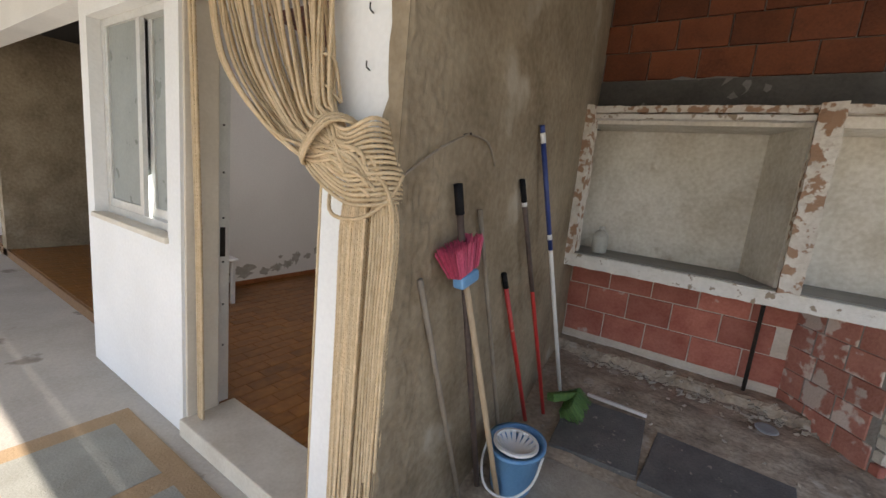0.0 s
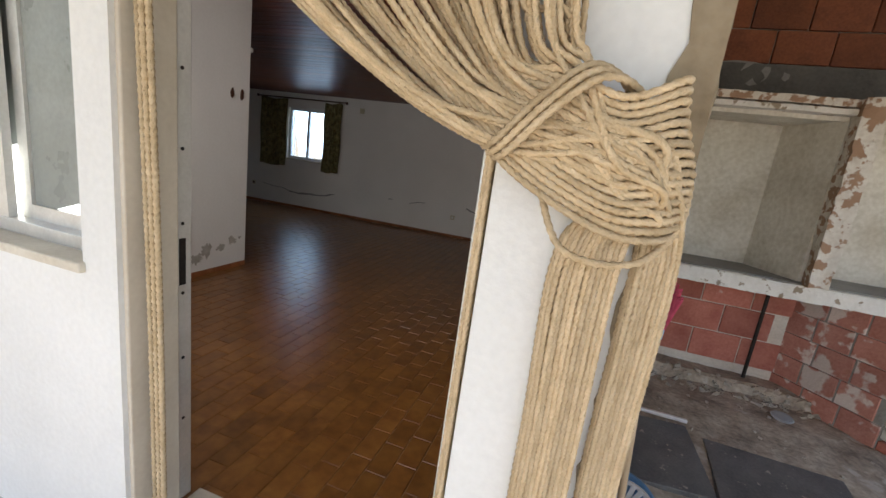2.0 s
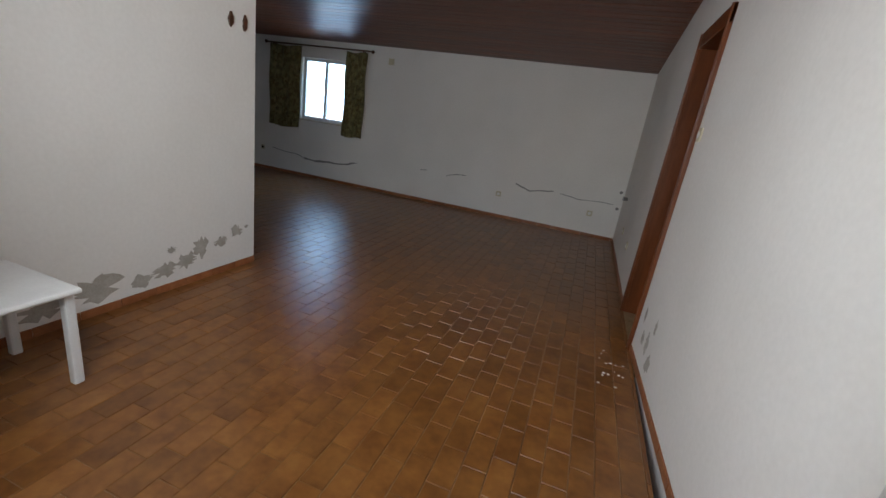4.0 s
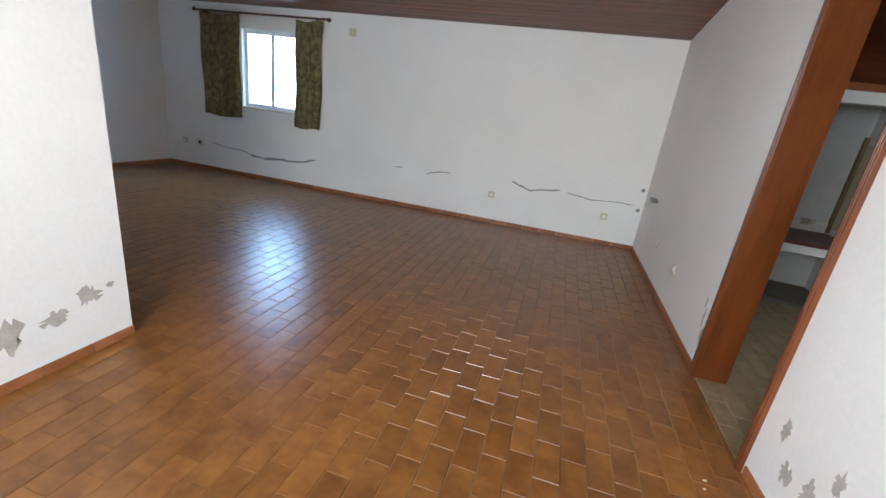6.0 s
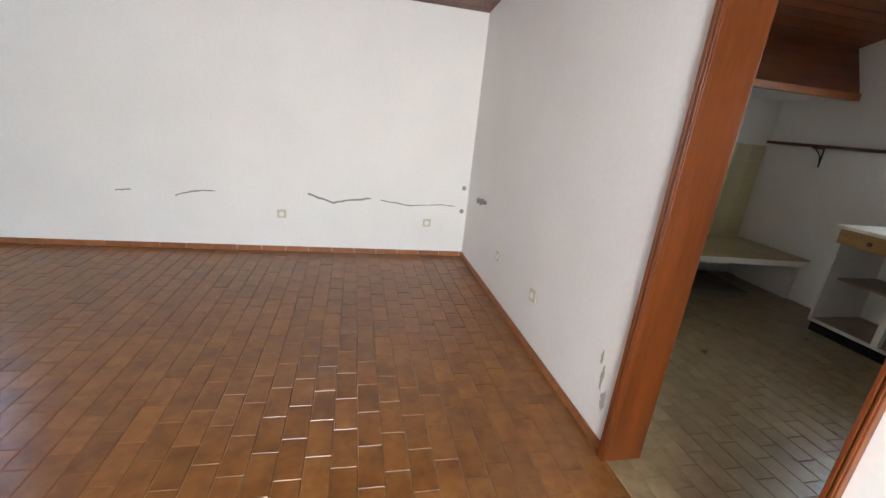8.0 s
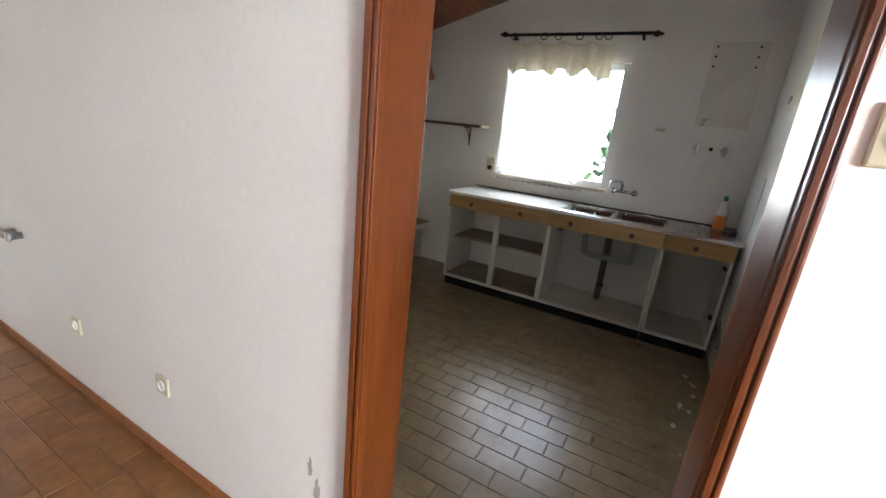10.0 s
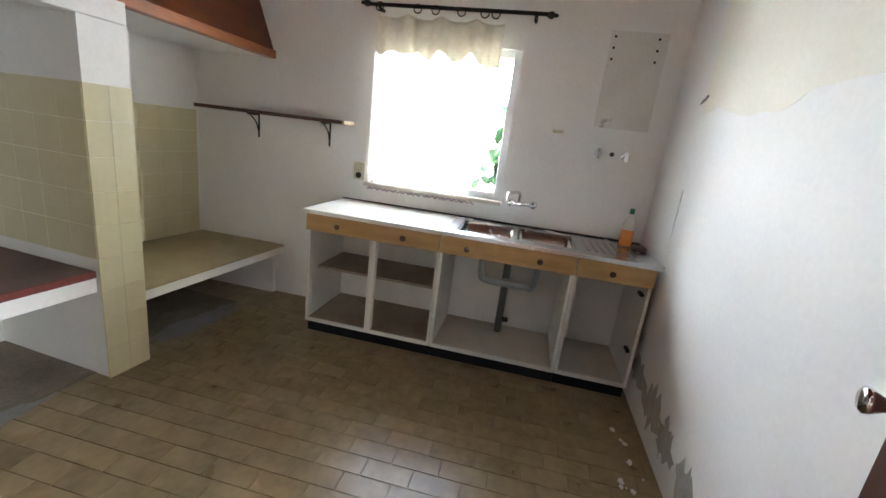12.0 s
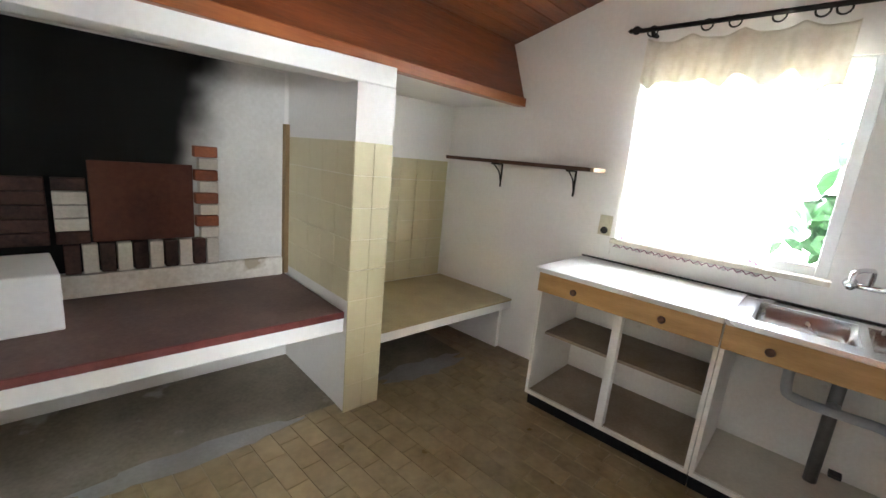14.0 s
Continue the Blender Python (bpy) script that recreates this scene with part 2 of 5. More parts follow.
MAT_BROWN = mat("worn_doormat_edge", (0.32, 0.22, 0.12), (0.42, 0.30, 0.18), 6, 0.95, 0.4, 90)
CURTAIN = mat("olive_floral_curtain", (0.045, 0.04, 0.015), (0.30, 0.26, 0.11), 13, 0.9, 0.15, 120, spot=(0.12, 0.09, 0.03), spot_at=0.55, spot_scale=16)
LACE = cloth("white_lace", (0.76, 0.74, 0.70), (0.86, 0.84, 0.80), 0.35)
VALANCE = cloth("cream_lace", (0.76, 0.71, 0.60), (0.88, 0.84, 0.75), 0.0, glow=0.26)
EMBROIDERY = mat("mauve_embroidery", (0.22, 0.10, 0.14), (0.34, 0.18, 0.24), 20, 0.9, 0.1, 100)
PANE = glass("window_glass")
FROSTED_PANE = mat("obscured_glass", (0.24, 0.26, 0.24), (0.33, 0.35, 0.33), 6, 0.3, 0.05, 60, spec=0.25)
BOTTLE = glass("bottle_plastic", 0.15, (0.96, 0.97, 0.96))
DETERGENT = mat("orange_detergent", (0.70, 0.22, 0.05), (0.80, 0.32, 0.09), 8, 0.2, 0.0, 60)
CAP = mat("green_cap", (0.02, 0.16, 0.08), (0.04, 0.22, 0.11), 10, 0.4, 0.0, 60)
LEAF = mat("leaf", (0.02, 0.075, 0.018), (0.045, 0.13, 0.035), 10, 0.5, 0.1, 60, random_tint=0.25)
BARK = mat("bark", (0.10, 0.07, 0.05), (0.18, 0.14, 0.10), 10, 0.9, 0.5, 60)
GROUND = mat("dry_yard_ground", (0.28, 0.25, 0.19), (0.42, 0.38, 0.30), 0.8, 0.95, 0.4, 20)
ROOFSHEET = mat("porch_roof_boards", (0.25, 0.22, 0.18), (0.36, 0.33, 0.28), 4, 0.9, 0.2, 40)



def fading_soot():
    m = mat("fading_soot", (0.62, 0.60, 0.56), (0.80, 0.79, 0.76), 2, 0.9, 0.1, 45)
    t = m.node_tree
    p = t.nodes["Principled BSDF"]
    clean = p.inputs["Base Color"].links[0].from_socket
    co, sep, nz = t.nodes.new("ShaderNodeTexCoord"), t.nodes.new("ShaderNodeSeparateXYZ"), t.nodes.new("ShaderNodeTexNoise")
    nz.inputs["Scale"].default_value = 5.0
    t.links.new(co.outputs["Object"], sep.inputs[0])
    t.links.new(co.outputs["Object"], nz.inputs["Vector"])
    lean, mixed, ramp = t.nodes.new("ShaderNodeMath"), t.nodes.new("ShaderNodeMath"), t.nodes.new("ShaderNodeMapRange")
    lean.operation, mixed.operation = "MULTIPLY_ADD", "MULTIPLY_ADD"
    t.links.new(sep.outputs[2], lean.inputs[0])
    lean.inputs[1].default_value = -0.30
    t.links.new(sep.outputs[0], lean.inputs[2])
    t.links.new(nz.outputs[0], mixed.inputs[0])
    mixed.inputs[1].default_value = 0.16
    t.links.new(lean.outputs[0], mixed.inputs[2])
    ramp.inputs[1].default_value, ramp.inputs[2].default_value = 0.74, 1.00
    ramp.interpolation_type = "SMOOTHSTEP"
    t.links.new(mixed.outputs[0], ramp.inputs[0])
    c = t.nodes.new("ShaderNodeMix")
    c.data_type = "RGBA"
    c.inputs[6].default_value = (0.008, 0.008, 0.008, 1)
    t.links.new(ramp.outputs[0], c.inputs[0])
    t.links.new(clean, c.inputs[7])
    t.links.new(c.outputs[2], p.inputs["Base Color"])
    return m


SOOT_FADE = fading_soot()


# ---------------- mesh helpers ----------------
def bm_box(bm, x0, x1, y0, y1, z0, z1, m=None):
    vs = [bm.verts.new(Vector(p) if m is None else m @ Vector(p)) for p in
          ((x0, y0, z0), (x1, y0, z0), (x1, y1, z0), (x0, y1, z0), (x0, y0, z1), (x1, y0, z1), (x1, y1, z1), (x0, y1, z1))]
    for f in ((3, 2, 1, 0), (4, 5, 6, 7), (0, 1, 5, 4), (1, 2, 6, 5), (2, 3, 7, 6), (3, 0, 4, 7)):
        bm.faces.new([vs[i] for i in f])
    return bm


def boxes(*dims, bevel=0.0, segments=2, m=None):
    bm = bmesh.new()
    for d in dims:
        bm_box(bm, *d, m=m)
    if bevel:
        bmesh.ops.bevel(bm, geom=bm.edges[:], offset=bevel, segments=segments, affect="EDGES", profile=0.5)
    return bm


def lathe(profile, n=20, m=None):
    """A turned body from (radius, height) pairs."""
    bm = bmesh.new()
    rings = []
    for r, z in profile:
        ring = [bm.verts.new((r * math.cos(2 * math.pi * k / n), r * math.sin(2 * math.pi * k / n), z)) for k in range(n)]
        rings.append(ring)
    for a, b in zip(rings, rings[1:]):
        for k in range(n):
            bm.faces.new((a[k], a[(k + 1) % n], b[(k + 1) % n], b[k]))
    for ring, flip in ((rings[0], True), (rings[-1], False)) if profile[0] != profile[-1] else ():
        if profile[0 if flip else -1][0] > 1e-4:
            bm.faces.new(ring[::-1] if flip else ring)
    if m is not None:
        bm.transform(m)
    return bm


def tube(points, r, n=8, twist=0.0, depth=0.0, step=None):
    """A round bar or rope along a smooth line; twist: strands' turns per metre, depth: how deep they are laid."""
    p = [Vector(q) for q in points]
    if step:
        out = []
        for i in range(len(p) - 1):
            a, b = p[max(i - 1, 0)], p[i]
            c, d = p[i + 1], p[min(i + 2, len(p) - 1)]
            k = max(2, int((c - b).length / step))
            for j in range(k):
                u = j / k
                out.append(0.5 * ((2 * b) + (c - a) * u + (2 * a - 5 * b + 4 * c - d) * u * u + (3 * b - a - 3 * c + d) * u ** 3))
        out.append(p[-1])
        p = out
    bm = bmesh.new()
    rings, s, side = [], 0.0, None
    for i, q in enumerate(p):
        along = (p[min(i + 1, len(p) - 1)] - p[max(i - 1, 0)]).normalized()
        if side is None:
            side = along.orthogonal().normalized()
        side = (side - along * side.dot(along)).normalized()
        up = along.cross(side)
        if i:
            s += (q - p[i - 1]).length
        ring = []
        for k in range(n):
            a = 2 * math.pi * k / n
            rr = r * (1 - depth + depth * abs(math.sin(1.5 * a - 2 * math.pi * twist * s))) if twist else r
            ring.append(bm.verts.new(q + side * (rr * math.cos(a)) + up * (rr * math.sin(a))))
        rings.append(ring)
    for a, b in zip(rings, rings[1:]):
        for k in range(n):
            bm.faces.new((a[k], a[(k + 1) % n], b[(k + 1) % n], b[k]))
    bm.faces.new(rings[0][::-1])
    bm.faces.new(rings[-1])
    return bm


def grid_mesh(nu, nv, fn, thick=0.0):
    """A sheet from fn(u, v), with thickness."""
    bm = bmesh.new()
    vs = [[bm.verts.new(fn(i / nu, j / nv)) for j in range(nv + 1)] for i in range(nu + 1)]
    for i in range(nu):
        for j in range(nv):
            bm.faces.new((vs[i][j], vs[i + 1][j], vs[i + 1][j + 1], vs[i][j + 1]))
    if thick:
        bmesh.ops.recalc_face_normals(bm, faces=bm.faces[:])
        bmesh.ops.solidify(bm, geom=bm.faces[:], thickness=thick)
    return bm


def blob(outline, depth, plane):
    """A thin raised patch with an outline in its own plane, laid onto a wall by plane(u, v, d)."""
    bm = bmesh.new()
    a = [bm.verts.new(plane(u, v, 0.0)) for u, v in outline]
    b = [bm.verts.new(plane(u, v, depth)) for u, v in outline]
    bm.faces.new(b)
    n = len(a)
    for k in range(n):
        bm.faces.new((a[k], a[(k + 1) % n], b[(k + 1) % n], b[k]))
    bmesh.ops.recalc_face_normals(bm, faces=bm.faces[:])
    return bm


def ragged(u, v, ru, rv, n=22, rough=0.35, seed=0):
    """An uneven closed outline round (u, v)."""
    rng = random.Random(seed)
    return [(u + ru * math.cos(2 * math.pi * k / n) * (1 + rough * (rng.random() - 0.6)), v + rv * math.sin(2 * math.pi * k / n) * (1 + rough * (rng.random() - 0.6))) for k in range(n)]


def mesh_of(name, bm, material):
    me = bpy.data.meshes.new(name)
    bm.to_mesh(me)
    bm.free()
    if material:
        me.materials.append(material)
    return me


def smooth(ob, angle=40):
    for p in ob.data.polygons:
        p.use_smooth = True
    return ob


def part(name, bm, material, parent, label=""):
    ob = new(name, mesh_of(name, bm, material))
    ob.parent = parent
    place, up = Matrix.Identity(4), parent
    while up is not None:
        place, up = up.matrix_basis @ place, up.parent
    ob.data.transform(place.inverted())
    if label:
        tagged(ob, label)
    return ob


def thing(name, label, category, at=(0, 0, 0), group=""):
    ob = new(name)
    ob.empty_display_size = 0.1
    ob.matrix_basis = Matrix.Translation(at)
    return tagged(ob, label, category, group)


def structure(name, bm, material, label, category):
    return tagged(new(name, mesh_of(name, bm, material)), label, category, "", "structure")


def solid(name, bm, material, label, category, group=""):
    return tagged(new(name, mesh_of(name, bm, material)), label, category, group)


# ---------------- setting ----------------
def living_ceiling(y):
    return 2.236 - 0.13 * y


def kitchen_ceiling(y):
    return 1.995 - 0.302 * y


def kitchen_back(x):
    """The kitchen's rear wall stands a little askew."""
    return -0.045 - 0.076 * x


structure("ground", boxes((-300, 300, -300, 300, -0.40, -0.30)), GROUND, "dry pale earth yard round the house", "ground")
structure("floor_porch", boxes((-9.0, 0.52, -9.6, -6.38, -0.29, -0.09), (0.52, 6.0, -9.6, -6.2, -0.29, -0.09), (-9.0, -3.07, -6.38, -4.25, -0.29, -0.09), (-3.07, -2.15, -6.38, -5.90, -0.29, -0.09)), CONCRETE, "worn grey concrete porch floor with stains", "floor")

# living room shell: x from -6.75 to 0, y from -6.2 to 0
structure("wall_rear", boxes((-6.95, -5.38, 0, 0.22, -0.3, 3.3), (-4.50, 0.0, 0, 0.22, -0.3, 3.3), (-5.38, -4.50, 0, 0.22, -0.3, 0.98), (-5.38, -4.50, 0, 0.22, 1.96, 3.3)), WHITE, "white plastered wall with a small window opening", "wall")
structure("wall_left", boxes((-6.95, -6.75, -6.2, 0, -0.3, 3.3)), WHITE, "white plastered side wall", "wall")
structure("wall_partition", boxes((-3.07, -2.91, -5.90, -3.70, -0.3, 3.1)), WHITE, "white plastered partition with damp peeling foot", "wall")
structure("wall_left_front", boxes((-6.95, -3.07, -4.02, -3.86, -0.3, 3.1)), WHITE, "plain white wall that closes the room", "wall")
structure("wall_kitchen_side", boxes((0, 0.15, -2.664, 0, -0.3, 3.3), (0, 0.15, -3.385, -2.664, 2.06, 3.3)), WHITE, "white plastered wall with a doorway to the kitchen", "wall")
bm = bmesh.new()
bm_box(bm, 0, 0.15, -6.2, -3.385, -0.3, 3.4)
for v in bm.verts:
    v.co.x += 0.045 * (-3.40 - v.co.y) if v.co.x < 0.1 else 0.0
structure("wall_hall", bm, WHITE, "white hall wall with peeling paint near the floor", "wall")
structure("wall_front", boxes((-2.15, -2.03, -6.38, -6.2, -0.3, 3.2), (-1.0, -0.86, -6.38, -6.2, -0.3, 3.2), (-2.03, -1.0, -6.38, -6.2, -0.3, 0.955), (-2.03, -1.0, -6.38, -6.2, 2.13, 3.2), (-0.86, 0.17, -6.38, -6.2, 2.10, 3.2), (0.17, 0.455, -6.38, -6.2, -0.3, 3.2)), WHITE_OUT, "whitewashed front wall with a window and doorway", "wall")
structure("wall_front_left", boxes((-2.27, -2.15, -6.2, -5.78, -0.3, 3.2), (-2.91, -2.27, -5.90, -5.78, -0.3, 3.2)), WHITE, "white return wall of the hall", "wall")
structure("floor", boxes((-6.75, 0.0, -6.2, 0, -0.3, -0.003)), GROUT, "grout bed under terracotta floor tiles", "floor")


def board_ceiling(name, x0, x1, y0, y1, height, label):
    bm = bmesh.new()
    y = y0
    while y < y1 - 0.01:
        e = min(y + 0.094, y1)
        vs = [bm.verts.new(p) for p in ((x0, y, height(y)), (x1, y, height(y)), (x1, e, height(e)), (x0, e, height(e)), (x0, y, height(y) + 0.02), (x1, y, height(y) + 0.02), (x1, e, height(e) + 0.02), (x0, e, height(e) + 0.02))]
        for f in ((3, 2, 1, 0), (4, 5, 6, 7), (0, 1, 5, 4), (1, 2, 6, 5), (2, 3, 7, 6), (3, 0, 4, 7)):
            bm.faces.new([vs[i] for i in f][::-1])
        y += 0.1
    for d, off in ((0.012, 0.0),):
        vs = [bm.verts.new(p) for p in ((x0, y0, height(y0) + d), (x1, y0, height(y0) + d), (x1, y1, height(y1) + d), (x0, y1, height(y1) + d), (x0, y0, height(y0) + 0.2), (x1, y0, height(y0) + 0.2), (x1, y1, height(y1) + 0.2), (x0, y1, height(y1) + 0.2))]
        for f in ((0, 1, 2, 3), (7, 6, 5, 4), (4, 5, 1, 0), (5, 6, 2, 1), (6, 7, 3, 2), (7, 4, 0, 3)):
            bm.faces.new([vs[i] for i in f][::-1])
    return structure(name, bm, DARKWOOD, label, "ceiling")


board_ceiling("ceiling_living", -6.75, 0.0, -6.2, 0.0, living_ceiling, "sloping ceiling of dark varnished boards")
board_ceiling("ceiling_kitchen", 0.15, 3.04, -3.71, -0.78, kitchen_ceiling, "sloping kitchen ceiling of dark varnished boards")
structure("ceiling_hearth", boxes((0.15, 3.04, -0.80, 0.0, 2.24, 2.4)), WHITE, "white ceiling over the hearth recess", "ceiling")

# Unseen slab; its eave is added to keep sun off the window tree.
bm = bmesh.new()
bm_box(bm, 0.0, 3.80, -3.92, 0.22, 0.25, 0.37)
for v in bm.verts:
    v.co.z += kitchen_ceiling(v.co.y)
structure("roof_kitchen", bm, ROOFSHEET, "unseen sloping kitchen roof, its broad eave added to shade the tree", "roof")

# kitchen shell
KB0, KB1 = kitchen_back(0.18), kitchen_back(3.3)
bm = bmesh.new()
vs = [bm.verts.new(p) for p in ((0.15, KB0, -0.3), (3.04, kitchen_back(3.04), -0.3), (3.04, -0.002, -0.3), (0.15, -0.002, -0.3), (0.15, KB0, 2.4), (3.04, kitchen_back(3.04), 2.4), (3.04, -0.002, 2.4), (0.15, -0.002, 2.4))]
for f in ((3, 2, 1, 0), (4, 5, 6, 7), (0, 1, 5, 4), (1, 2, 6, 5), (2, 3, 7, 6), (3, 0, 4, 7)):
    bm.faces.new([vs[i] for i in f])
structure("wall_kitchen_rear", bm, WHITE, "white rear wall of the kitchen hearth", "wall")
structure("wall_kitchen_window", boxes((3.04, 3.26, -1.73, 0.22, -0.3, 3.3), (3.04, 3.26, -3.93, -2.725, -0.3, 3.4), (3.04, 3.26, -2.725, -1.73, -0.3, 1.0), (3.04, 3.26, -2.725, -1.73, 2.01, 3.4)), WHITE, "white kitchen wall with a window opening over the sink", "wall")
structure("wall_kitchen_front", boxes((0.15, 3.04, -3.89, -3.71, -0.3, 3.4)), WHITE, "white kitchen wall with peeling foot", "wall")
structure("floor_kitchen", boxes((0.0, 3.04, -3.71, -0.002, -0.3, -0.003)), KGROUT, "grout bed under beige kitchen tiles", "floor")

# alcove outside
bm = bmesh.new()
bm_box(bm, 0.155, 0.498, -5.0, -3.93, -0.3, 3.2)
for v in bm.verts:
    v.co.x -= 0.138 if v.co.x > 0.4 and v.co.y > -4.5 else 0.0
bm_box(bm, 0.155, 0.498, -6.2, -5.0, -0.3, 3.2)
bm_box(bm, 0.458, 0.495, -6.36, -6.2, -0.3, 3.2)
structure("wall_cement", bm, CEMENT, "rough brown cement-rendered side wall", "wall")


def alcove_floor(y):
    return -0.08 + 0.21 * min(1.0, max(0.0, (y + 5.95) / 1.5))


def alcove_ground(u, v):
    x, y = 0.36 + 3.16 * u, -6.2 + 2.25 * v
    z = alcove_floor(y) + 0.012 * noise.noise((x * 3, y * 3, 0)) + 0.008 * noise.noise((x * 11, y * 11, 4))
    edge = -4.13 - 0.06 * noise.noise((x * 2.3, 7, 0)) - 0.025 * noise.noise((x * 13, 3, 0)) - 0.03 * (x - 0.5)
    if y > edge and x < 2.0:
        z += 0.075 * min(1.0, (y - edge) / 0.03)
    return (x, y, z)


al = structure("floor_alcove", grid_mesh(150, 112, alcove_ground, 0.0), DIRT, "broken damp concrete floor with rubble", "floor")
structure("wall_alcove_brick", boxes((0.30, 3.6, -3.95, -3.90, -0.3, 3.2)), MORTAR, "hollow clay brick wall with grey mortar", "wall")
structure("roof_alcove", boxes((0.3, 3.7, -6.4, -3.9, 3.0, 3.1)), ROOFSHEET, "boarded roof over the alcove", "roof")
# Unseen roof added for shade: gaps cast sun stripes, low header darkens the alcove.
structure("roof_porch", boxes((-3.4, 2.9, -8.92, -6.38, 2.75, 2.83), (-9.0, 2.9, -9.10, -8.985, 2.75, 2.83), (-9.0, 2.9, -9.30, -9.17, 2.75, 2.83), (0.50, 4.0, -6.46, -6.38, 2.05, 3.1), (-9.0, -3.4, -8.92, -3.7, 2.75, 2.83)), ROOFSHEET, "unseen porch roof added for shade, with gaps for sun stripes", "roof")
structure("wall_store_header", boxes((-9.0, -2.15, -6.38, -6.2, 2.25, 2.75)), WHITE_OUT, "whitewashed header over the open store", "wall")
# Black here and on the upper band stands in for the deep store's shade.
structure("ceiling_store", boxes((-9.0, -3.07, -6.2, -4.25, 2.55, 2.65), (-3.07, -2.27, -6.2, -5.90, 2.55, 2.65)), SOOT_AND_SHADE, "store ceiling coloured black for shade", "ceiling")
structure("wall_store_end", boxes((-5.9, -5.7, -6.2, -4.25, -0.3, 2.55)), CEMENT, "cement end wall of the open store", "wall")
structure("trim_soot_band", boxes((-5.7, -3.07, -4.262, -4.25, 1.55, 2.55)), SOOT_AND_SHADE, "black upper band of the store wall, painted in for shade", "soot band")
# Rear wall colour is kept dark for the store's depth.
structure("wall_store_rear", boxes((-9.0, -3.07, -4.25, -4.03, -0.3, 2.75)), mat("dark_store_wall", (0.10, 0.078, 0.056), (0.15, 0.14, 0.105), 1.2, 0.95, 0.3, 30, spot=(0.05, 0.045, 0.04), spot_at=0.6, spot_scale=1.2), "stained brown rear wall of the open store", "wall")
structure("wall_store_side", boxes((-9.2, -9.0, -9.6, -4.0, -0.3, 2.75)), CEMENT, "cement side wall of the open store", "wall")


# ---------------- porch and alcove ----------------
BEIGE = mat("beige_gloss_paint", (0.60, 0.53, 0.43), (0.71, 0.64, 0.53), 4, 0.5, 0.06, 60)
structure("door_frame_1", boxes((-0.862, -0.845, -6.365, -6.2, -0.03, 2.1), (0.165, 0.18, -6.365, -6.2, -0.03, 2.1), bevel=0.005), BEIGE, "beige painted door reveal", "door frame")
structure("threshold", boxes((-0.86, 0.17, -6.40, -6.10, -0.1, 0.004), bevel=0.006), MARBLE, "worn pale marble doorstep", "threshold")
fr = thing("door_frame_2", "aluminium door frame with screw heads and strike plate", "door frame", (-0.26, -6.24, 0))
fr["kind"] = "structure"
part("jamb", boxes((-0.93, -0.872, -6.195, -6.13, 0.004, 2.1), (-0.87, -0.855, -6.23, -6.19, 0.004, 2.1), bevel=0.003), ALU, fr)
part("jamb", boxes((0.137, 0.165, -6.30, -6.20, 0.004, 2.1), (0.15, 0.165, -6.345, -6.30, 0.004, 2.1), bevel=0.003), ALU, fr)
part("head", boxes((-0.845, 0.137, -6.23, -6.14, 2.05, 2.1)), ALU, fr)
part("strike_plate", boxes((-0.878, -0.868, -6.185, -6.155, 0.86, 1.02)), IRON, fr, "dark metal strike plate")
for k in range(6):
    for sx, sy, a in ((-0.872, -6.165, 90), (0.137, -6.25, -90)):
        part("screw", lathe([(0.001, 0), (0.006, 0.001), (0.006, 0.003), (0.001, 0.005)], 8, pose(sx, sy, 0.35 + 0.24 * k, 0, a, 0)), IRON, fr)

# open aluminium door leaf
leaf_m = pose(0.125, -6.215, 0.012, 0, 0, 96.5)
door = thing("door_1", "open aluminium door with frosted glass and ribbed panel", "door", (0.125, -6.215, 0))


def leaf(*d, bevel=0.003):
    return boxes(*d, bevel=bevel, m=leaf_m)


part("frame", leaf((0, 0.055, -0.02, 0.02, 0, 2.03), (0.69, 0.745, -0.02, 0.02, 0, 2.03), (0.055, 0.69, -0.02, 0.02, 0, 0.08), (0.055, 0.69, -0.02, 0.02, 1.96, 2.03)), ALU, door)
part("mid_rail", leaf((0.055, 0.69, -0.015, 0.015, 0.90, 1.09)), ALU_DARK, door, "dull grey aluminium middle rail")
part("glazing_bar", leaf((0.42, 0.45, -0.02, 0.02, 1.09, 1.96)), ALU, door)
part("glass_pane", leaf((0.058, 0.42, -0.004, 0.004, 1.092, 1.958), bevel=0), FROST, door, "greenish patterned frosted glass")
part("glass_pane", leaf((0.45, 0.688, -0.004, 0.004, 1.092, 1.958), bevel=0), FROST, door, "greenish patterned frosted glass")
bm = bmesh.new()
for k in range(39):
    x = 0.056 + k * 0.01625
    bm_box(bm, x, x + 0.0095, -0.014, 0.014, 0.08, 0.90, m=leaf_m)
    bm_box(bm, x + 0.0095, x + 0.01625, -0.005, 0.005, 0.08, 0.90, m=leaf_m)
part("ribbed_panel", bm, RIBBED, door, "ribbed pale metal lower panel")
kn = part("door_knob", lathe([(0.012, 0), (0.012, 0.03), (0.03, 0.035), (0.033, 0.06), (0.028, 0.07), (0.001, 0.071)], 18, leaf_m @ pose(0.70, 0.02, 1.02, -90, 0, 0)), CHROME, door, "round chrome knob")
smooth(kn)
for k in range(9):
    for r in (0, 1, 2, 3, 5, 6):
        part("pattern_square", leaf((0.085 + 0.085 * r, 0.118 + 0.085 * r, 0.004, 0.006, 1.16 + 0.09 * k, 1.193 + 0.09 * k), bevel=0), mat("etched_square", (0.25, 0.275, 0.21), (0.32, 0.345, 0.265), 20, 0.4, 0.1, 60) if (k, r) == (0, 0) else bpy.data.materials["etched_square"], door)

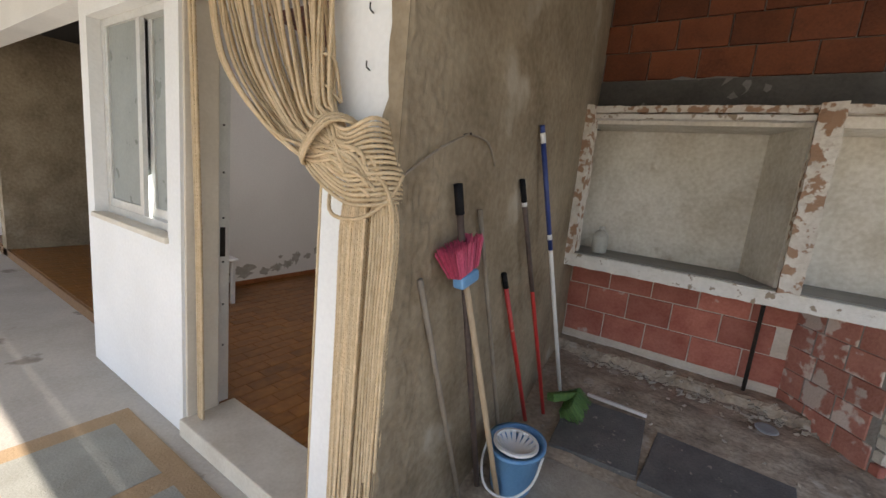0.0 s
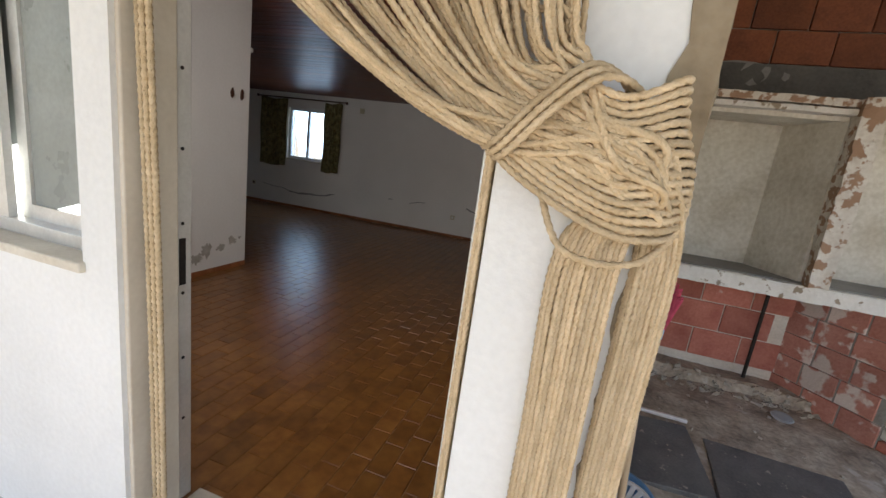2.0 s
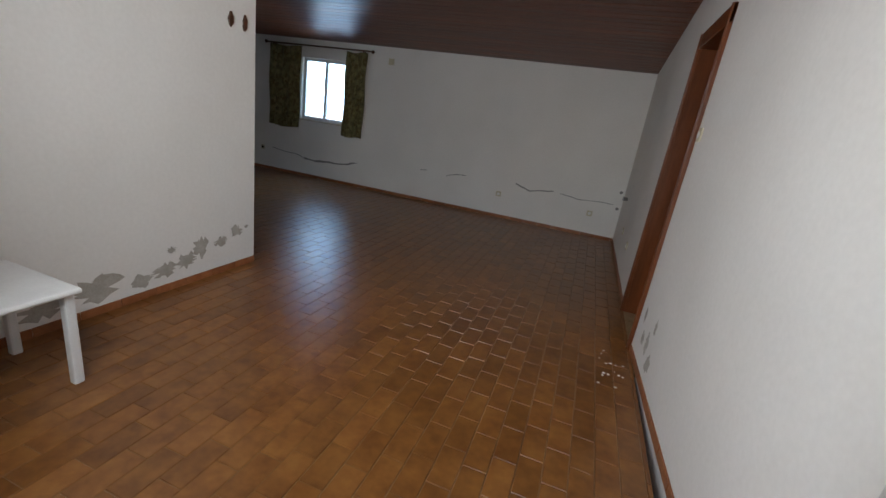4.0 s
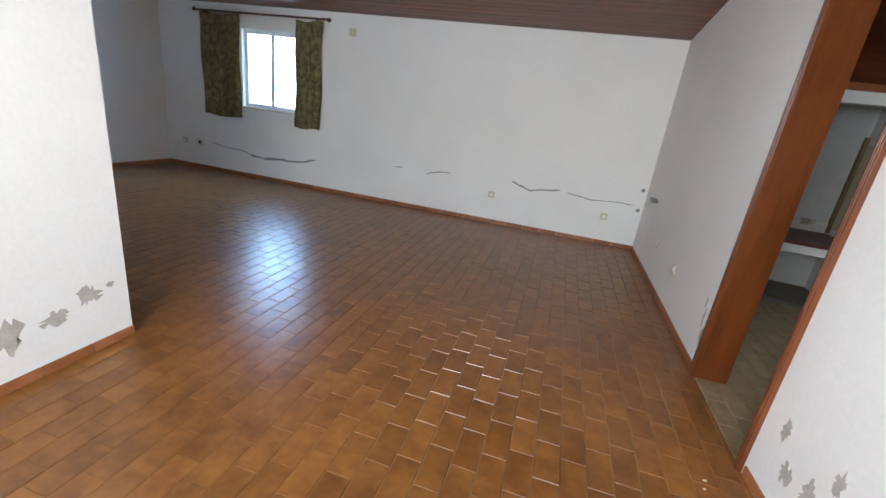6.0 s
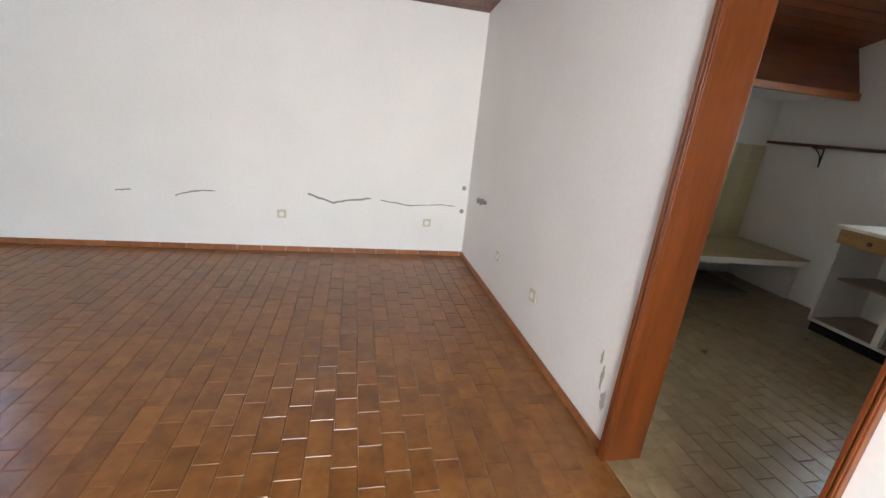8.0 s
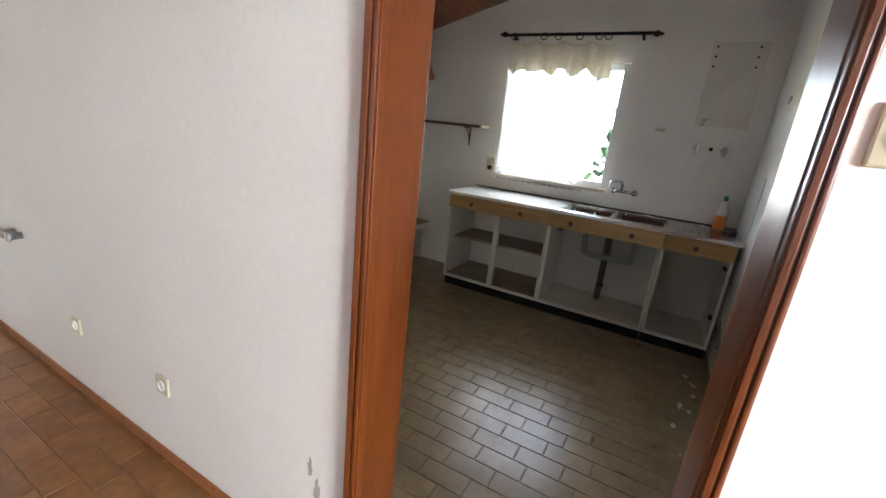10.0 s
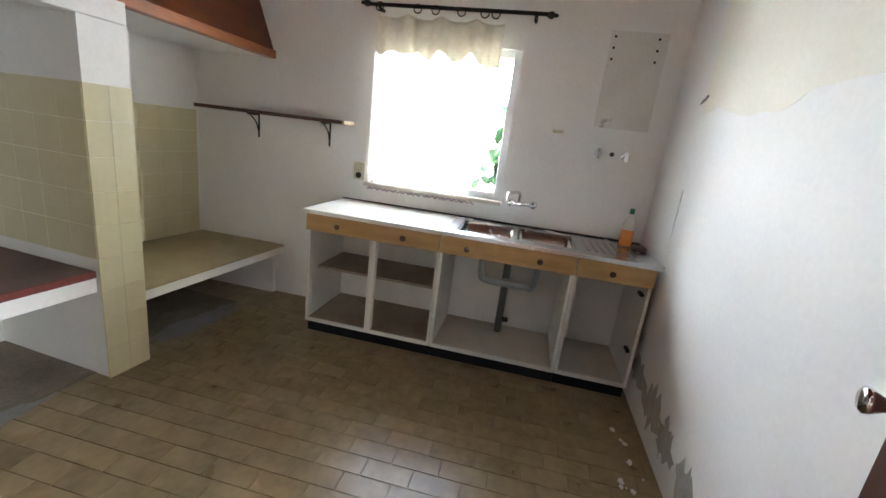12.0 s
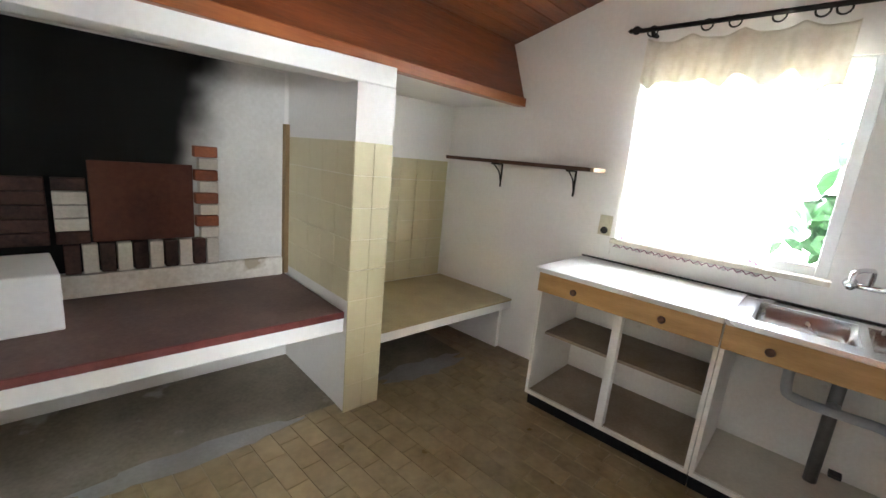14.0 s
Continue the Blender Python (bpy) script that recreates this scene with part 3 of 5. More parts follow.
# front window
win = thing("window_1", "sliding aluminium window set in the front wall", "window", (-1.515, -6.30, 0.955))
win["kind"] = "structure"
part("window_frame", boxes((-2.03, -1.985, -6.31, -6.23, 0.955, 2.13), (-1.045, -1.0, -6.31, -6.23, 0.955, 2.13), (-1.985, -1.045, -6.31, -6.23, 0.955, 1.0), (-1.985, -1.045, -6.31, -6.23, 2.085, 2.13), bevel=0.003), ALU, win)
part("sash", boxes((-1.53, -1.48, -6.305, -6.28, 1.0, 2.085), (-1.985, -1.95, -6.305, -6.28, 1.0, 2.085), (-1.95, -1.53, -6.305, -6.28, 1.0, 1.05)), ALU, win)
part("sash", boxes((-1.48, -1.43, -6.265, -6.24, 1.0, 2.085), (-1.08, -1.045, -6.265, -6.24, 1.0, 2.085), (-1.43, -1.08, -6.265, -6.24, 1.0, 1.05)), ALU, win)
for x0, x1, y in ((-1.95, -1.53, -6.292), (-1.43, -1.08, -6.252)):
    part("pane", boxes((x0, x1, y - 0.002, y + 0.002, 1.05, 2.085)), FROSTED_PANE, win).visible_shadow = False
part("window_sill", boxes((-2.04, -0.99, -6.40, -6.31, 0.925, 0.957), bevel=0.006), MARBLE, win, "worn stone sill")
solid("roller_shutter", boxes((-1.98, -1.05, -6.225, -6.205, 0.99, 2.1), bevel=0.004), mat("grey_blind", (0.34, 0.36, 0.34), (0.42, 0.44, 0.42), 5, 0.6, 0.05, 60), "grey blind lowered behind the window glass", "blind")

# rope curtain
def gather(pts):
    """Draws the tied part of the curtain in over the narrow pier."""
    return [(x - 0.052 * min(1.0, max(0.0, (x - 0.12) / 0.25)), y, z) for x, y, z in pts]


curtain = thing("rope_curtain", "sisal rope door curtain gathered and tied aside", "curtain", (0.3, -6.40, 2.1))
rail = part("rail", boxes((-0.85, 0.30, -6.415, -6.385, 2.09, 2.13), bevel=0.004), REDWOOD, curtain, "brown wooden curtain rail")
rng = random.Random(4)
tails = {True: 0, False: 0}
for k in range(60):
    u = k / 59
    x = -0.56 + 0.80 * u
    lay = rng.random()
    dy = -6.405 - 0.055 * lay
    bend = 0.10 * (1 - u) ** 1.3
    top = (x, -6.40 - 0.01 * lay, 2.09)
    kz = 1.50 + 0.075 * u + rng.uniform(-0.03, 0.02) - 0.10 * (1 - u) * 0.4
    kx = 0.20 + 0.16 * u + rng.uniform(-0.02, 0.02)
    mid = (x + (kx - x) * (0.24 + 0.22 * u), dy, 1.78 - 0.035 * (1 - u) + 0.02 * lay)
    low = (x + (kx - x) * 0.66, dy - 0.01, 1.57 - 0.05 * (1 - u) + 0.045 * u)
    knot = (kx, dy - 0.015, kz - 0.02)
    right = k % 5 in (1, 3)
    rank = tails[right]
    tails[right] += 1
    ex = 0.492 + 0.066 * (rank / 23) if right else 0.362 + 0.105 * (rank / 35)
    ey = (-6.390 - 0.013 * (rank % 3) + (0.028 * rank / 23)) if right else -6.390 - 0.012 * (rank % 3)
    end = rng.uniform(0.10, 0.42) if right else rng.uniform(-0.04, 0.22)
    sag = rng.uniform(-0.05, 0.05)
    wrap = (0.465 + 0.05 * rng.random(), -6.415 - 0.05 * lay, 1.385 + sag)
    pts = [top, mid, low, knot, (0.40 + 0.03 * rng.random(), dy - 0.02, 1.43 + sag), wrap, (ex + 0.004, ey - 0.004, 1.27), (ex, ey, 0.85), (ex - 0.008 + 0.016 * rng.random(), ey, end)]
    smooth(part("strand", tube(gather(pts), 0.0064, 9, 30, 0.42, 0.0045), ROPE, curtain))
for k in range(17):
    v = k / 16
    z = 1.315 + 0.215 * v
    xr = 0.548 - 0.08 * max(0, v - 0.45)
    pts = [(-0.06 + 0.2 * v, -6.42, 1.60 + 0.06 * v), (0.10 + 0.12 * v, -6.445, 1.475 + 0.085 * v), (0.25 + 0.06 * v, -6.46 - 0.01 * rng.random(), 0.55 * (z + 0.02) + 0.45 * (1.43 + 0.12 * v)), (0.42, -6.478 + 0.012 * rng.random(), z - 0.005 - 0.01 * v), (0.50, -6.455, z - 0.012 + 0.03 * v), (xr, -6.40, z + 0.02 * v), (xr + 0.004, -6.35, z), (xr - 0.01, -6.31, z - 0.01)]
    smooth(part("wrap", tube(gather(pts), 0.0070, 9, 30, 0.42, 0.0045), ROPE, curtain))
pts = [(0.30, -6.42, 1.36), (0.36, -6.465, 1.275), (0.43, -6.47, 1.255), (0.50, -6.45, 1.27), (0.55, -6.40, 1.33), (0.56, -6.36, 1.40)]
smooth(part("wrap", tube(gather(pts), 0.0070, 9, 30, 0.42, 0.0045), ROPE, curtain))
pts = [(0.16, -6.43, 1.42), (0.20, -6.485, 1.43), (0.28, -6.50, 1.50), (0.36, -6.48, 1.555), (0.42, -6.43, 1.54), (0.46, -6.40, 1.46)]
for o in (0.0, 0.014, 0.028):
    smooth(part("wrap", tube(gather([(x + o, y - o * 0.3, z - o * 0.6) for x, y, z in pts]), 0.0070, 9, 30, 0.42, 0.0045), ROPE, curtain))
for o, d in ((0.0, 0.0), (0.05, -0.09)):
    pts = [(0.18, -6.42, 1.80 + d), (0.21, -6.44, 1.735 + d), (0.28, -6.45, 1.735 + d), (0.315, -6.44, 1.71 + d), (0.33, -6.42, 1.60)]
    smooth(part("loop", tube(gather(pts), 0.0064, 9, 30, 0.42, 0.0045), ROPE, curtain))
for k in range(3):
    x = -0.800 + 0.019 * k
    smooth(part("strand", tube([(x, -6.36 - 0.006 * (k % 2), 2.09), (x + 0.002, -6.335, 1.0), (x - 0.002, -6.325, 0.01)], 0.0095, 9, 24, 0.45, 0.005), ROPE, curtain))
for k in range(5):
    x, y = 0.160 - 0.008 * (k % 2), -6.374 + 0.007 * k
    smooth(part("strand", tube([(x, y, 2.09), (x - 0.003, y, 1.0), (x, y, 0.02)], 0.0064, 9, 30, 0.42, 0.0045), ROPE, curtain))
solid("tie_cord", tube([(0.51, -6.36, 1.40), (0.525, -6.22, 1.49), (0.525, -6.05, 1.56), (0.517, -6.0, 1.565), (0.508, -5.86, 1.55), (0.503, -5.78, 1.47)], 0.004, 6, step=0.02), GREYSTICK, "thin cord looped over a nail in the cement wall", "cord")
solid("nail", tube([(0.47, -6.03, 1.555), (0.53, -6.035, 1.565)], 0.004, 6), IRON, "rusty nail in the cement wall", "nail")
for z in (1.86, 1.70):
    solid("wall_nail", tube([(0.36, -6.38, z), (0.365, -6.40, z + 0.004), (0.37, -6.405, z + 0.02)], 0.0025, 6), IRON, "small bent nail in the whitewashed wall", "nail", "nails by the door")

# torn edge of the whitewash and the trowelled corner strip
re_ = random.Random(12)
torn = [(0.440 + 0.010 * math.sin(z * 1.7) + 0.012 * noise.noise((z * 0.35, 2, 0)) + re_.uniform(-0.006, 0.006), 0.05 * z - 0.08) for z in range(66)]
solid("torn_edge", blob([(0.503, -0.08)] + [(0.503, torn[-1][1])] + torn[::-1], 0.004, lambda u, v, d: Vector((u, -6.381 - d, v))), CEMENT, "ragged brown cement edge beside torn whitewash", "patch")


def corner_strip(u, v):
    y, z = -6.385 + 0.25 * u, -0.09 + 3.2 * v
    edge = math.sin(min(1.0, u / 0.08) * math.pi / 2) * (1.0 if u < 0.9 else (1 - u) / 0.1)
    return (0.487 + 0.020 * edge + 0.007 * noise.noise((y * 14, z * 9, 0)) + 0.004 * noise.noise((y * 40, z * 30, 5)), y + 0.01 * noise.noise((z * 7, 1, u * 4)), z)


structure("trim_corner", grid_mesh(30, 300, corner_strip, 0.0), CEMENT, "rough trowelled cement strip along the wall corner", "cement strip")

# broom corner
def pole(name, foot, top, r, material, label, category="broom handle"):
    return tube([foot, tuple(f + (t - f) * 0.5 for f, t in zip(foot, top)), top], r, 10)


def bristle_head(base, axis, width, length, n, rnd, thick=0.03, flare=0.3):
    """A fan of bristles from a bar at base, out along axis (in the wall's plane)."""
    bm = bmesh.new()
    a = Vector(axis).normalized()
    side = Vector((0, 1, 0)) - a * a.y
    side.normalize()
    out = a.cross(side)
    for k in range(n):
        u, w = rnd.uniform(-1, 1), rnd.uniform(-1, 1)
        p = Vector(base) + side * (u * width / 2) + out * (w * thick)
        q = p + a * (length * rnd.uniform(0.85, 1.05)) + side * (u * flare * length) + out * (w * thick * 0.8)
        c = side * 0.0035
        d = out * 0.0035
        vs = [bm.verts.new(v) for v in (p - c, p + c, p + d, q - c, q + c, q + d)]
        for f in ((0, 1, 4, 3), (1, 2, 5, 4), (2, 0, 3, 5), (3, 4, 5)):
            bm.faces.new([vs[i] for i in f])
    return bm


rb = random.Random(9)
pb = thing("pink_broom", "upturned broom with pink bristles and pale wooden handle", "broom", (0.70, -5.75, 0.0))
pt, pf = Vector((0.57, -6.02, 1.02)), Vector((0.70, -5.74, -0.01))
smooth(part("handle", tube([pf, (pf + pt) / 2, pt], 0.0125, 10), STICK, pb))
pa = (pt - pf).normalized()
part("head_block", boxes((-0.025, 0.025, -0.06, 0.06, 0, 0.05), bevel=0.012, m=Matrix.Translation(pt) @ pose(0, 0, 0, 12, 0, 0)), BLUE, pb, "blue plastic brush block")
part("bristles", bristle_head(pt + pa * 0.05, pa, 0.14, 0.115, 500, rb, 0.025), PINK, pb, "splayed pink bristles")


def simple_pole(name, foot, top, r, material, label, cap=None):
    foot, top = (foot[0] - 0.03, *foot[1:]), (top[0] - 0.03, *top[1:])
    t = thing(name, label, "pole", foot)
    smooth(part("shaft", tube([foot, tuple((f + q) / 2 for f, q in zip(foot, top)), top], r, 10), material, t))
    if cap:
        a = (Vector(top) - Vector(foot)).normalized()
        for o0, o1, cm, name_, rr in cap:
            smooth(part(name_, tube([Vector(top) + a * o0, Vector(top) + a * o1], rr, 10), cm, t))
    return t


simple_pole("old_mop", (0.615, -5.73, -0.01), (0.565, -6.06, 1.28), 0.013, RUBBER, "dark brown wooden broom handle against the wall", [(0.0, 0.11, BLACK, "grip", 0.017)])
simple_pole("stick", (0.58, -5.84, -0.02), (0.545, -6.24, 1.06), 0.011, GREYSTICK, "weathered grey stick leaning on the cement wall")
simple_pole("thin_stick", (0.60, -5.50, 0.10), (0.545, -5.88, 1.29), 0.010, GREYSTICK, "thin grey mop stick standing in the bucket")
simple_pole("red_pole", (0.60, -5.15, 0.05), (0.545, -5.55, 0.93), 0.012, REDPAINT, "red enamelled pole leaning on the wall", [(-0.02, 0.06, BLACK, "grip", 0.014)])
simple_pole("worn_red_pole", (0.66, -5.02, 0.06), (0.55, -5.50, 1.38), 0.011, REDPAINT, "worn red pole with a dark upper half", [(-0.55, 0.0, RUBBER, "dark_sleeve", 0.0125), (-0.06, 0.05, BLACK, "grip", 0.014), (-0.08, -0.06, WHITE_PLASTIC, "band", 0.0135)])
gp = simple_pole("green_broom", (0.70, -4.86, 0.13), (0.55, -5.36, 1.66), 0.012, WHITE_PLASTIC, "green broom with a blue and white pole", [(-0.62, -0.05, BLUE_STICK, "blue_sleeve", 0.0128), (-0.05, 0.0, WHITE_PLASTIC, "band", 0.0132), (0.0, 0.035, BLUE_STICK, "tip", 0.0132), (-0.56, -0.53, WHITE_PLASTIC, "band", 0.0132)])
part("head_block", boxes((-0.13, 0.13, -0.03, 0.03, -0.02, 0.03), bevel=0.01, m=pose(0.71, -4.90, 0.15, -18, 8, 65)), GREEN, gp, "green brush block")
part("bristles", bristle_head((0.74, -4.90, 0.15), (0.28, 0.1, -0.5), 0.24, 0.13, 500, rb, 0.035, 0.12), GREEN, gp, "matted green bristles")

# mop bucket
bx, by, bz = 0.70, -5.60, alcove_floor(-5.6) + 0.005
bk = thing("mop_bucket", "blue plastic mop bucket with a white wringer", "bucket", (bx, by, bz))
bkm = pose(bx, by, bz) @ Matrix.Diagonal((1.0, 1.18, 1.0, 1.0))
smooth(part("body", lathe([(0.088, 0.0), (0.095, 0.01), (0.125, 0.215), (0.137, 0.22), (0.137, 0.236), (0.121, 0.236), (0.118, 0.21), (0.088, 0.02), (0.001, 0.018)], 32, bkm), BLUE, bk))
wr = part("wringer", lathe([(0.092, 0.0), (0.105, 0.002), (0.105, 0.014), (0.092, 0.016), (0.092, 0.0)], 28, pose(bx + 0.01, by - 0.035, bz + 0.243)), WHITE_PLASTIC, bk, "white slotted wringer cone")
for k in range(18):
    a = 2 * math.pi * k / 18
    c = Vector((bx + 0.01, by - 0.035, bz + 0.25))
    m2 = Matrix.Translation(c) @ pose(0, 0, 0, 0, 0, math.degrees(a)) @ pose(0.093, 0, 0, 0, 48, 0)
    part("slat", boxes((-0.003, 0.003, -0.009, 0.009, -0.105, 0.0), m=m2), WHITE_PLASTIC, wr)
smooth(part("handle", tube([(bx + 0.135, by, bz + 0.215), (bx + 0.13, by - 0.10, bz + 0.13), (bx + 0.06, by - 0.17, bz + 0.07), (bx - 0.05, by - 0.175, bz + 0.07), (bx - 0.12, by - 0.10, bz + 0.13), (bx - 0.135, by, bz + 0.215)], 0.006, 8, step=0.02), WHITE_PLASTIC, bk))

# floor slabs and drain
for x, y, w, d, r, m_, lab in ((0.95, -4.98, 0.44, 0.50, 5, SLATE, "dark grey slab"), (1.52, -5.02, 0.62, 0.46, -3, SLATE, "dark grey slab"), (0.98, -5.55, 0.60, 0.46, 4, PALE_SLAB, "pale dusty slab"), (1.62, -5.55, 0.58, 0.46, 3, PALE_SLAB, "pale dusty slab")):
    z = alcove_floor(y) - 0.005
    s = solid("floor_slab", boxes((-w / 2, w / 2, -d / 2, d / 2, -0.03, 0.022), bevel=0.004), m_, lab + " laid loose on the rubble floor", "paving slab", "slabs in the alcove")
    s.matrix_basis = pose(x, y, z, 6.1, 0, r)
solid("drain_cover", lathe([(0.001, 0), (0.055, 0), (0.06, 0.006), (0.055, 0.012), (0.04, 0.014), (0.001, 0.012)], 24, pose(1.74, -4.36, 0.135, 4, 0, 0)), PVC, "round grey drain cover in the rubble floor", "drain cover")
solid("metal_strip", boxes((0.80, 1.15, -4.72, -4.70, 0.115, 0.135), bevel=0.003), ALU, "thin metal strip lying by the slabs", "strip")
rbm = bmesh.new()
for k in range(420):
    edge = rb.random() < 0.5
    x = rb.uniform(0.6, 2.6)
    y = (-4.16 - 0.03 * (x - 0.5) + rb.gauss(0, 0.05)) if edge else rb.uniform(-5.9, -4.2)
    s = rb.uniform(0.006, 0.022) if edge else rb.uniform(0.003, 0.010)
    bm_box(rbm, -s, s, -s * 0.8, s * 0.8, -s * 0.5, s * 0.5, m=pose(x, y, alcove_ground((x - 0.36) / 3.16, (y + 6.2) / 2.25)[2] + s * 0.2, rb.uniform(-40, 40), rb.uniform(-40, 40), rb.uniform(0, 180)))
tagged(new("rubble", mesh_of("rubble", rbm, PALE_SLAB)), "small pale mortar crumbs on the floor", "rubble", "", "stuff")

# masonry shelf
slab = thing("masonry_shelf", "old masonry shelf unit with peeling white paint", "shelf", (1.6, -4.2, 0.9))


def rough_box(x0, x1, y0, y1, z0, z1, amp=0.008, cuts=None, m=None):
    """A block with hand-made, chipped edges."""
    nx, ny, nz = (max(1, int((b - a) / 0.035)) for a, b in ((x0, x1), (y0, y1), (z0, z1)))
    bm = bmesh.new()
    bm_box(bm, x0, x1, y0, y1, z0, z1)
    for ax, n in ((0, nx), (1, min(ny, 8)), (2, nz)):
        lo, hi = (x0, y0, z0)[ax], (x1, y1, z1)[ax]
        for k in range(1, n):
            co, no = [0, 0, 0], [0, 0, 0]
            co[ax], no[ax] = lo + (hi - lo) * k / n, 1
            bmesh.ops.bisect_plane(bm, geom=bm.verts[:] + bm.edges[:] + bm.faces[:], plane_co=co, plane_no=no)
    for v in bm.verts:
        v.co += Vector(noise.noise_vector(v.co * 17)) * amp + Vector(noise.noise_vector(v.co * 5)) * amp
    if m is not None:
        bm.transform(m)
    return bm


part("slab", rough_box(0.34, 3.5, -4.38, -3.955, 0.865, 0.955, 0.005), PEEL_WHITE, slab)
part("slab_top", rough_box(0.34, 3.5, -4.35, -3.956, 0.957, 0.965, 0.002), GREY_CEMENT, slab, "dusty grey cement shelf top")
part("top_beam", rough_box(0.34, 3.5, -4.38, -3.955, 1.925, 1.965, 0.005), PEEL, slab)
part("top_moulding", rough_box(0.47, 1.62, -4.375, -4.30, 1.885, 1.915, 0.003), PEEL_WHITE, slab)
part("soffit", boxes((0.42, 3.5, -4.30, -3.956, 1.86, 1.92)), SHELF_PLASTER, slab)
part("back_panel", boxes((0.36, 3.5, -3.968, -3.952, 0.968, 1.86)), SHELF_PLASTER, slab, "stained white plaster back")
part("post", rough_box(0.35, 0.475, -4.40, -4.26, 0.955, 1.97, 0.008), PEEL, slab, "flaking white and brown post")
part("post", rough_box(1.625, 1.73, -4.41, -4.28, 0.955, 1.975, 0.012), PEEL, slab, "flaking white and brown post")
part("partition", boxes((-0.02, 0.03, 0.0, 0.40, 0.966, 1.86), m=pose(1.63, -4.32, 0, 0, 0, 24)), SHELF_PLASTER, slab)
part("partition", boxes((-0.02, 0.03, 0.0, 0.40, 0.966, 1.86), m=pose(1.70, -4.32, 0, 0, 0, -5)), SHELF_PLASTER, slab)
part("partition", boxes((-0.02, 0.03, -0.62, 0.0, 0.966, 1.86), m=pose(2.26, -3.97, 0, 0, 0, 45)), SHELF_PLASTER, slab)
solid("cement_patch", blob(ragged(1.05, 2.10, 0.42, 0.13, 26, 0.3, 3), 0.012, lambda u, v, d: Vector((u, -3.962 - d, v))), GREY_CEMENT, "pale grey cement patch on the brick wall", "patch")
structure("trim_cement_band", rough_box(0.37, 3.5, -3.975, -3.95, 1.97, 2.21, 0.003), mat("dark_cement_band", (0.10, 0.095, 0.085), (0.17, 0.16, 0.145), 5, 0.95, 0.5, 50), "dark cement band under the bricks", "cement band")
solid("plastic_jug", lathe([(0.05, 0), (0.055, 0.01), (0.055, 0.12), (0.04, 0.15), (0.018, 0.165), (0.018, 0.19), (0.001, 0.19)], 18, pose(0.60, -4.20, 0.968)), mat("cloudy_plastic", (0.40, 0.40, 0.36), (0.52, 0.52, 0.47), 8, 0.5, 0.05, 60), "cloudy plastic jug on the masonry shelf", "jug")
solid("pipe", tube([(1.62, -4.03, 0.13), (1.62, -4.03, 0.87)], 0.012, 8), IRON, "thin dark upright pipe under the shelf", "pipe")
# doormat
dm = thing("doormat", "worn blue-grey doormat with a brown border", "doormat", (-0.55, -6.75, -0.09))
part("mat", boxes((-1.30, 0.15, -7.15, -6.48, -0.089, -0.082)), MAT_BROWN, dm)
part("centre", boxes((-1.18, -0.62, -7.05, -6.58, -0.082, -0.079), (-0.50, 0.05, -7.05, -6.58, -0.082, -0.079)), MAT_BLUE, dm, "blue-grey worn field")
# brick pier at the alcove's mouth
pr = thing("broken_pier", "broken brick pier with crumbling plaster", "pier", (1.9, -6.3, -0.09))
part("plaster", rough_box(1.70, 2.2, -6.40, -6.18, -0.09, 1.22, 0.011), CRUMBLE, pr)
part("brick", rough_box(1.74, 2.2, -6.385, -6.195, 1.22, 1.8, 0.010), ORANGE_BRICK, pr, "bare orange hollow brick")


# ---------------- living room ----------------
def skirting(name, runs):
    for k, (a, b, n) in enumerate(runs):
        a, b, n = Vector((*a, 0)), Vector((*b, 0)), Vector((*n, 0))
        ln = (b - a).length
        ang = math.degrees(math.atan2(b.y - a.y, b.x - a.x))
        s = structure("baseboard", bmesh.new(), SKIRT, "terracotta skirting tiles", "skirting")
        d, i = (b - a).normalized(), 0
        while i * 0.21 < ln - 0.01:
            l1 = min(ln, i * 0.21 + 0.207)
            m = Matrix.Translation(a) @ pose(0, 0, 0, 0, 0, ang)
            sg = 0.009 if (Vector((-d.y, d.x, 0)).dot(n) > 0) else -0.009
            part("tile", boxes((i * 0.21, l1, min(0.001 * (1 if sg > 0 else -1), sg), max(0.001 * (1 if sg > 0 else -1), sg), 0.001, 0.05), bevel=0.0015, segments=1, m=m), SKIRT, s)
            i += 1


skirting("baseboard", [((-6.75, 0), (0, 0), (0, -1)), ((0, -2.64), (0, 0), (-1, 0)), ((-2.91, -5.78), (-2.91, -3.70), (1, 0)), ((-6.75, -3.8), (-6.75, 0), (1, 0)), ((-3.07, -3.70), (-2.91, -3.70), (0, 1)), ((0.121, -6.1), (0.001, -3.41), (-1, 0))])

wr_ = thing("window_2", "white window with sunny bars outside", "window", (-4.94, 0.1, 0.98))
wr_["kind"] = "structure"
part("window_frame", boxes((-5.38, -5.33, 0.05, 0.11, 0.98, 1.96), (-4.55, -4.50, 0.05, 0.11, 0.98, 1.96), (-5.33, -4.55, 0.05, 0.11, 0.98, 1.03), (-5.33, -4.55, 0.05, 0.11, 1.91, 1.96), (-4.965, -4.915, 0.05, 0.11, 1.03, 1.91), bevel=0.004), WHITE_PLASTIC, wr_)
for x0, x1 in ((-5.33, -4.965), (-4.915, -4.55)):
    part("pane", boxes((x0, x1, 0.078, 0.082, 1.03, 1.91)), PANE, wr_).visible_shadow = False
for k in range(9):
    part("security_bar", tube([(-5.33 + 0.0975 * k, 0.19, 0.99), (-5.33 + 0.0975 * k, 0.19, 1.95)], 0.006, 6), WHITE_PLASTIC, wr_)
part("window_sill", boxes((-5.40, -4.48, -0.02, 0.05, 0.955, 0.982), bevel=0.005), MARBLE, wr_)


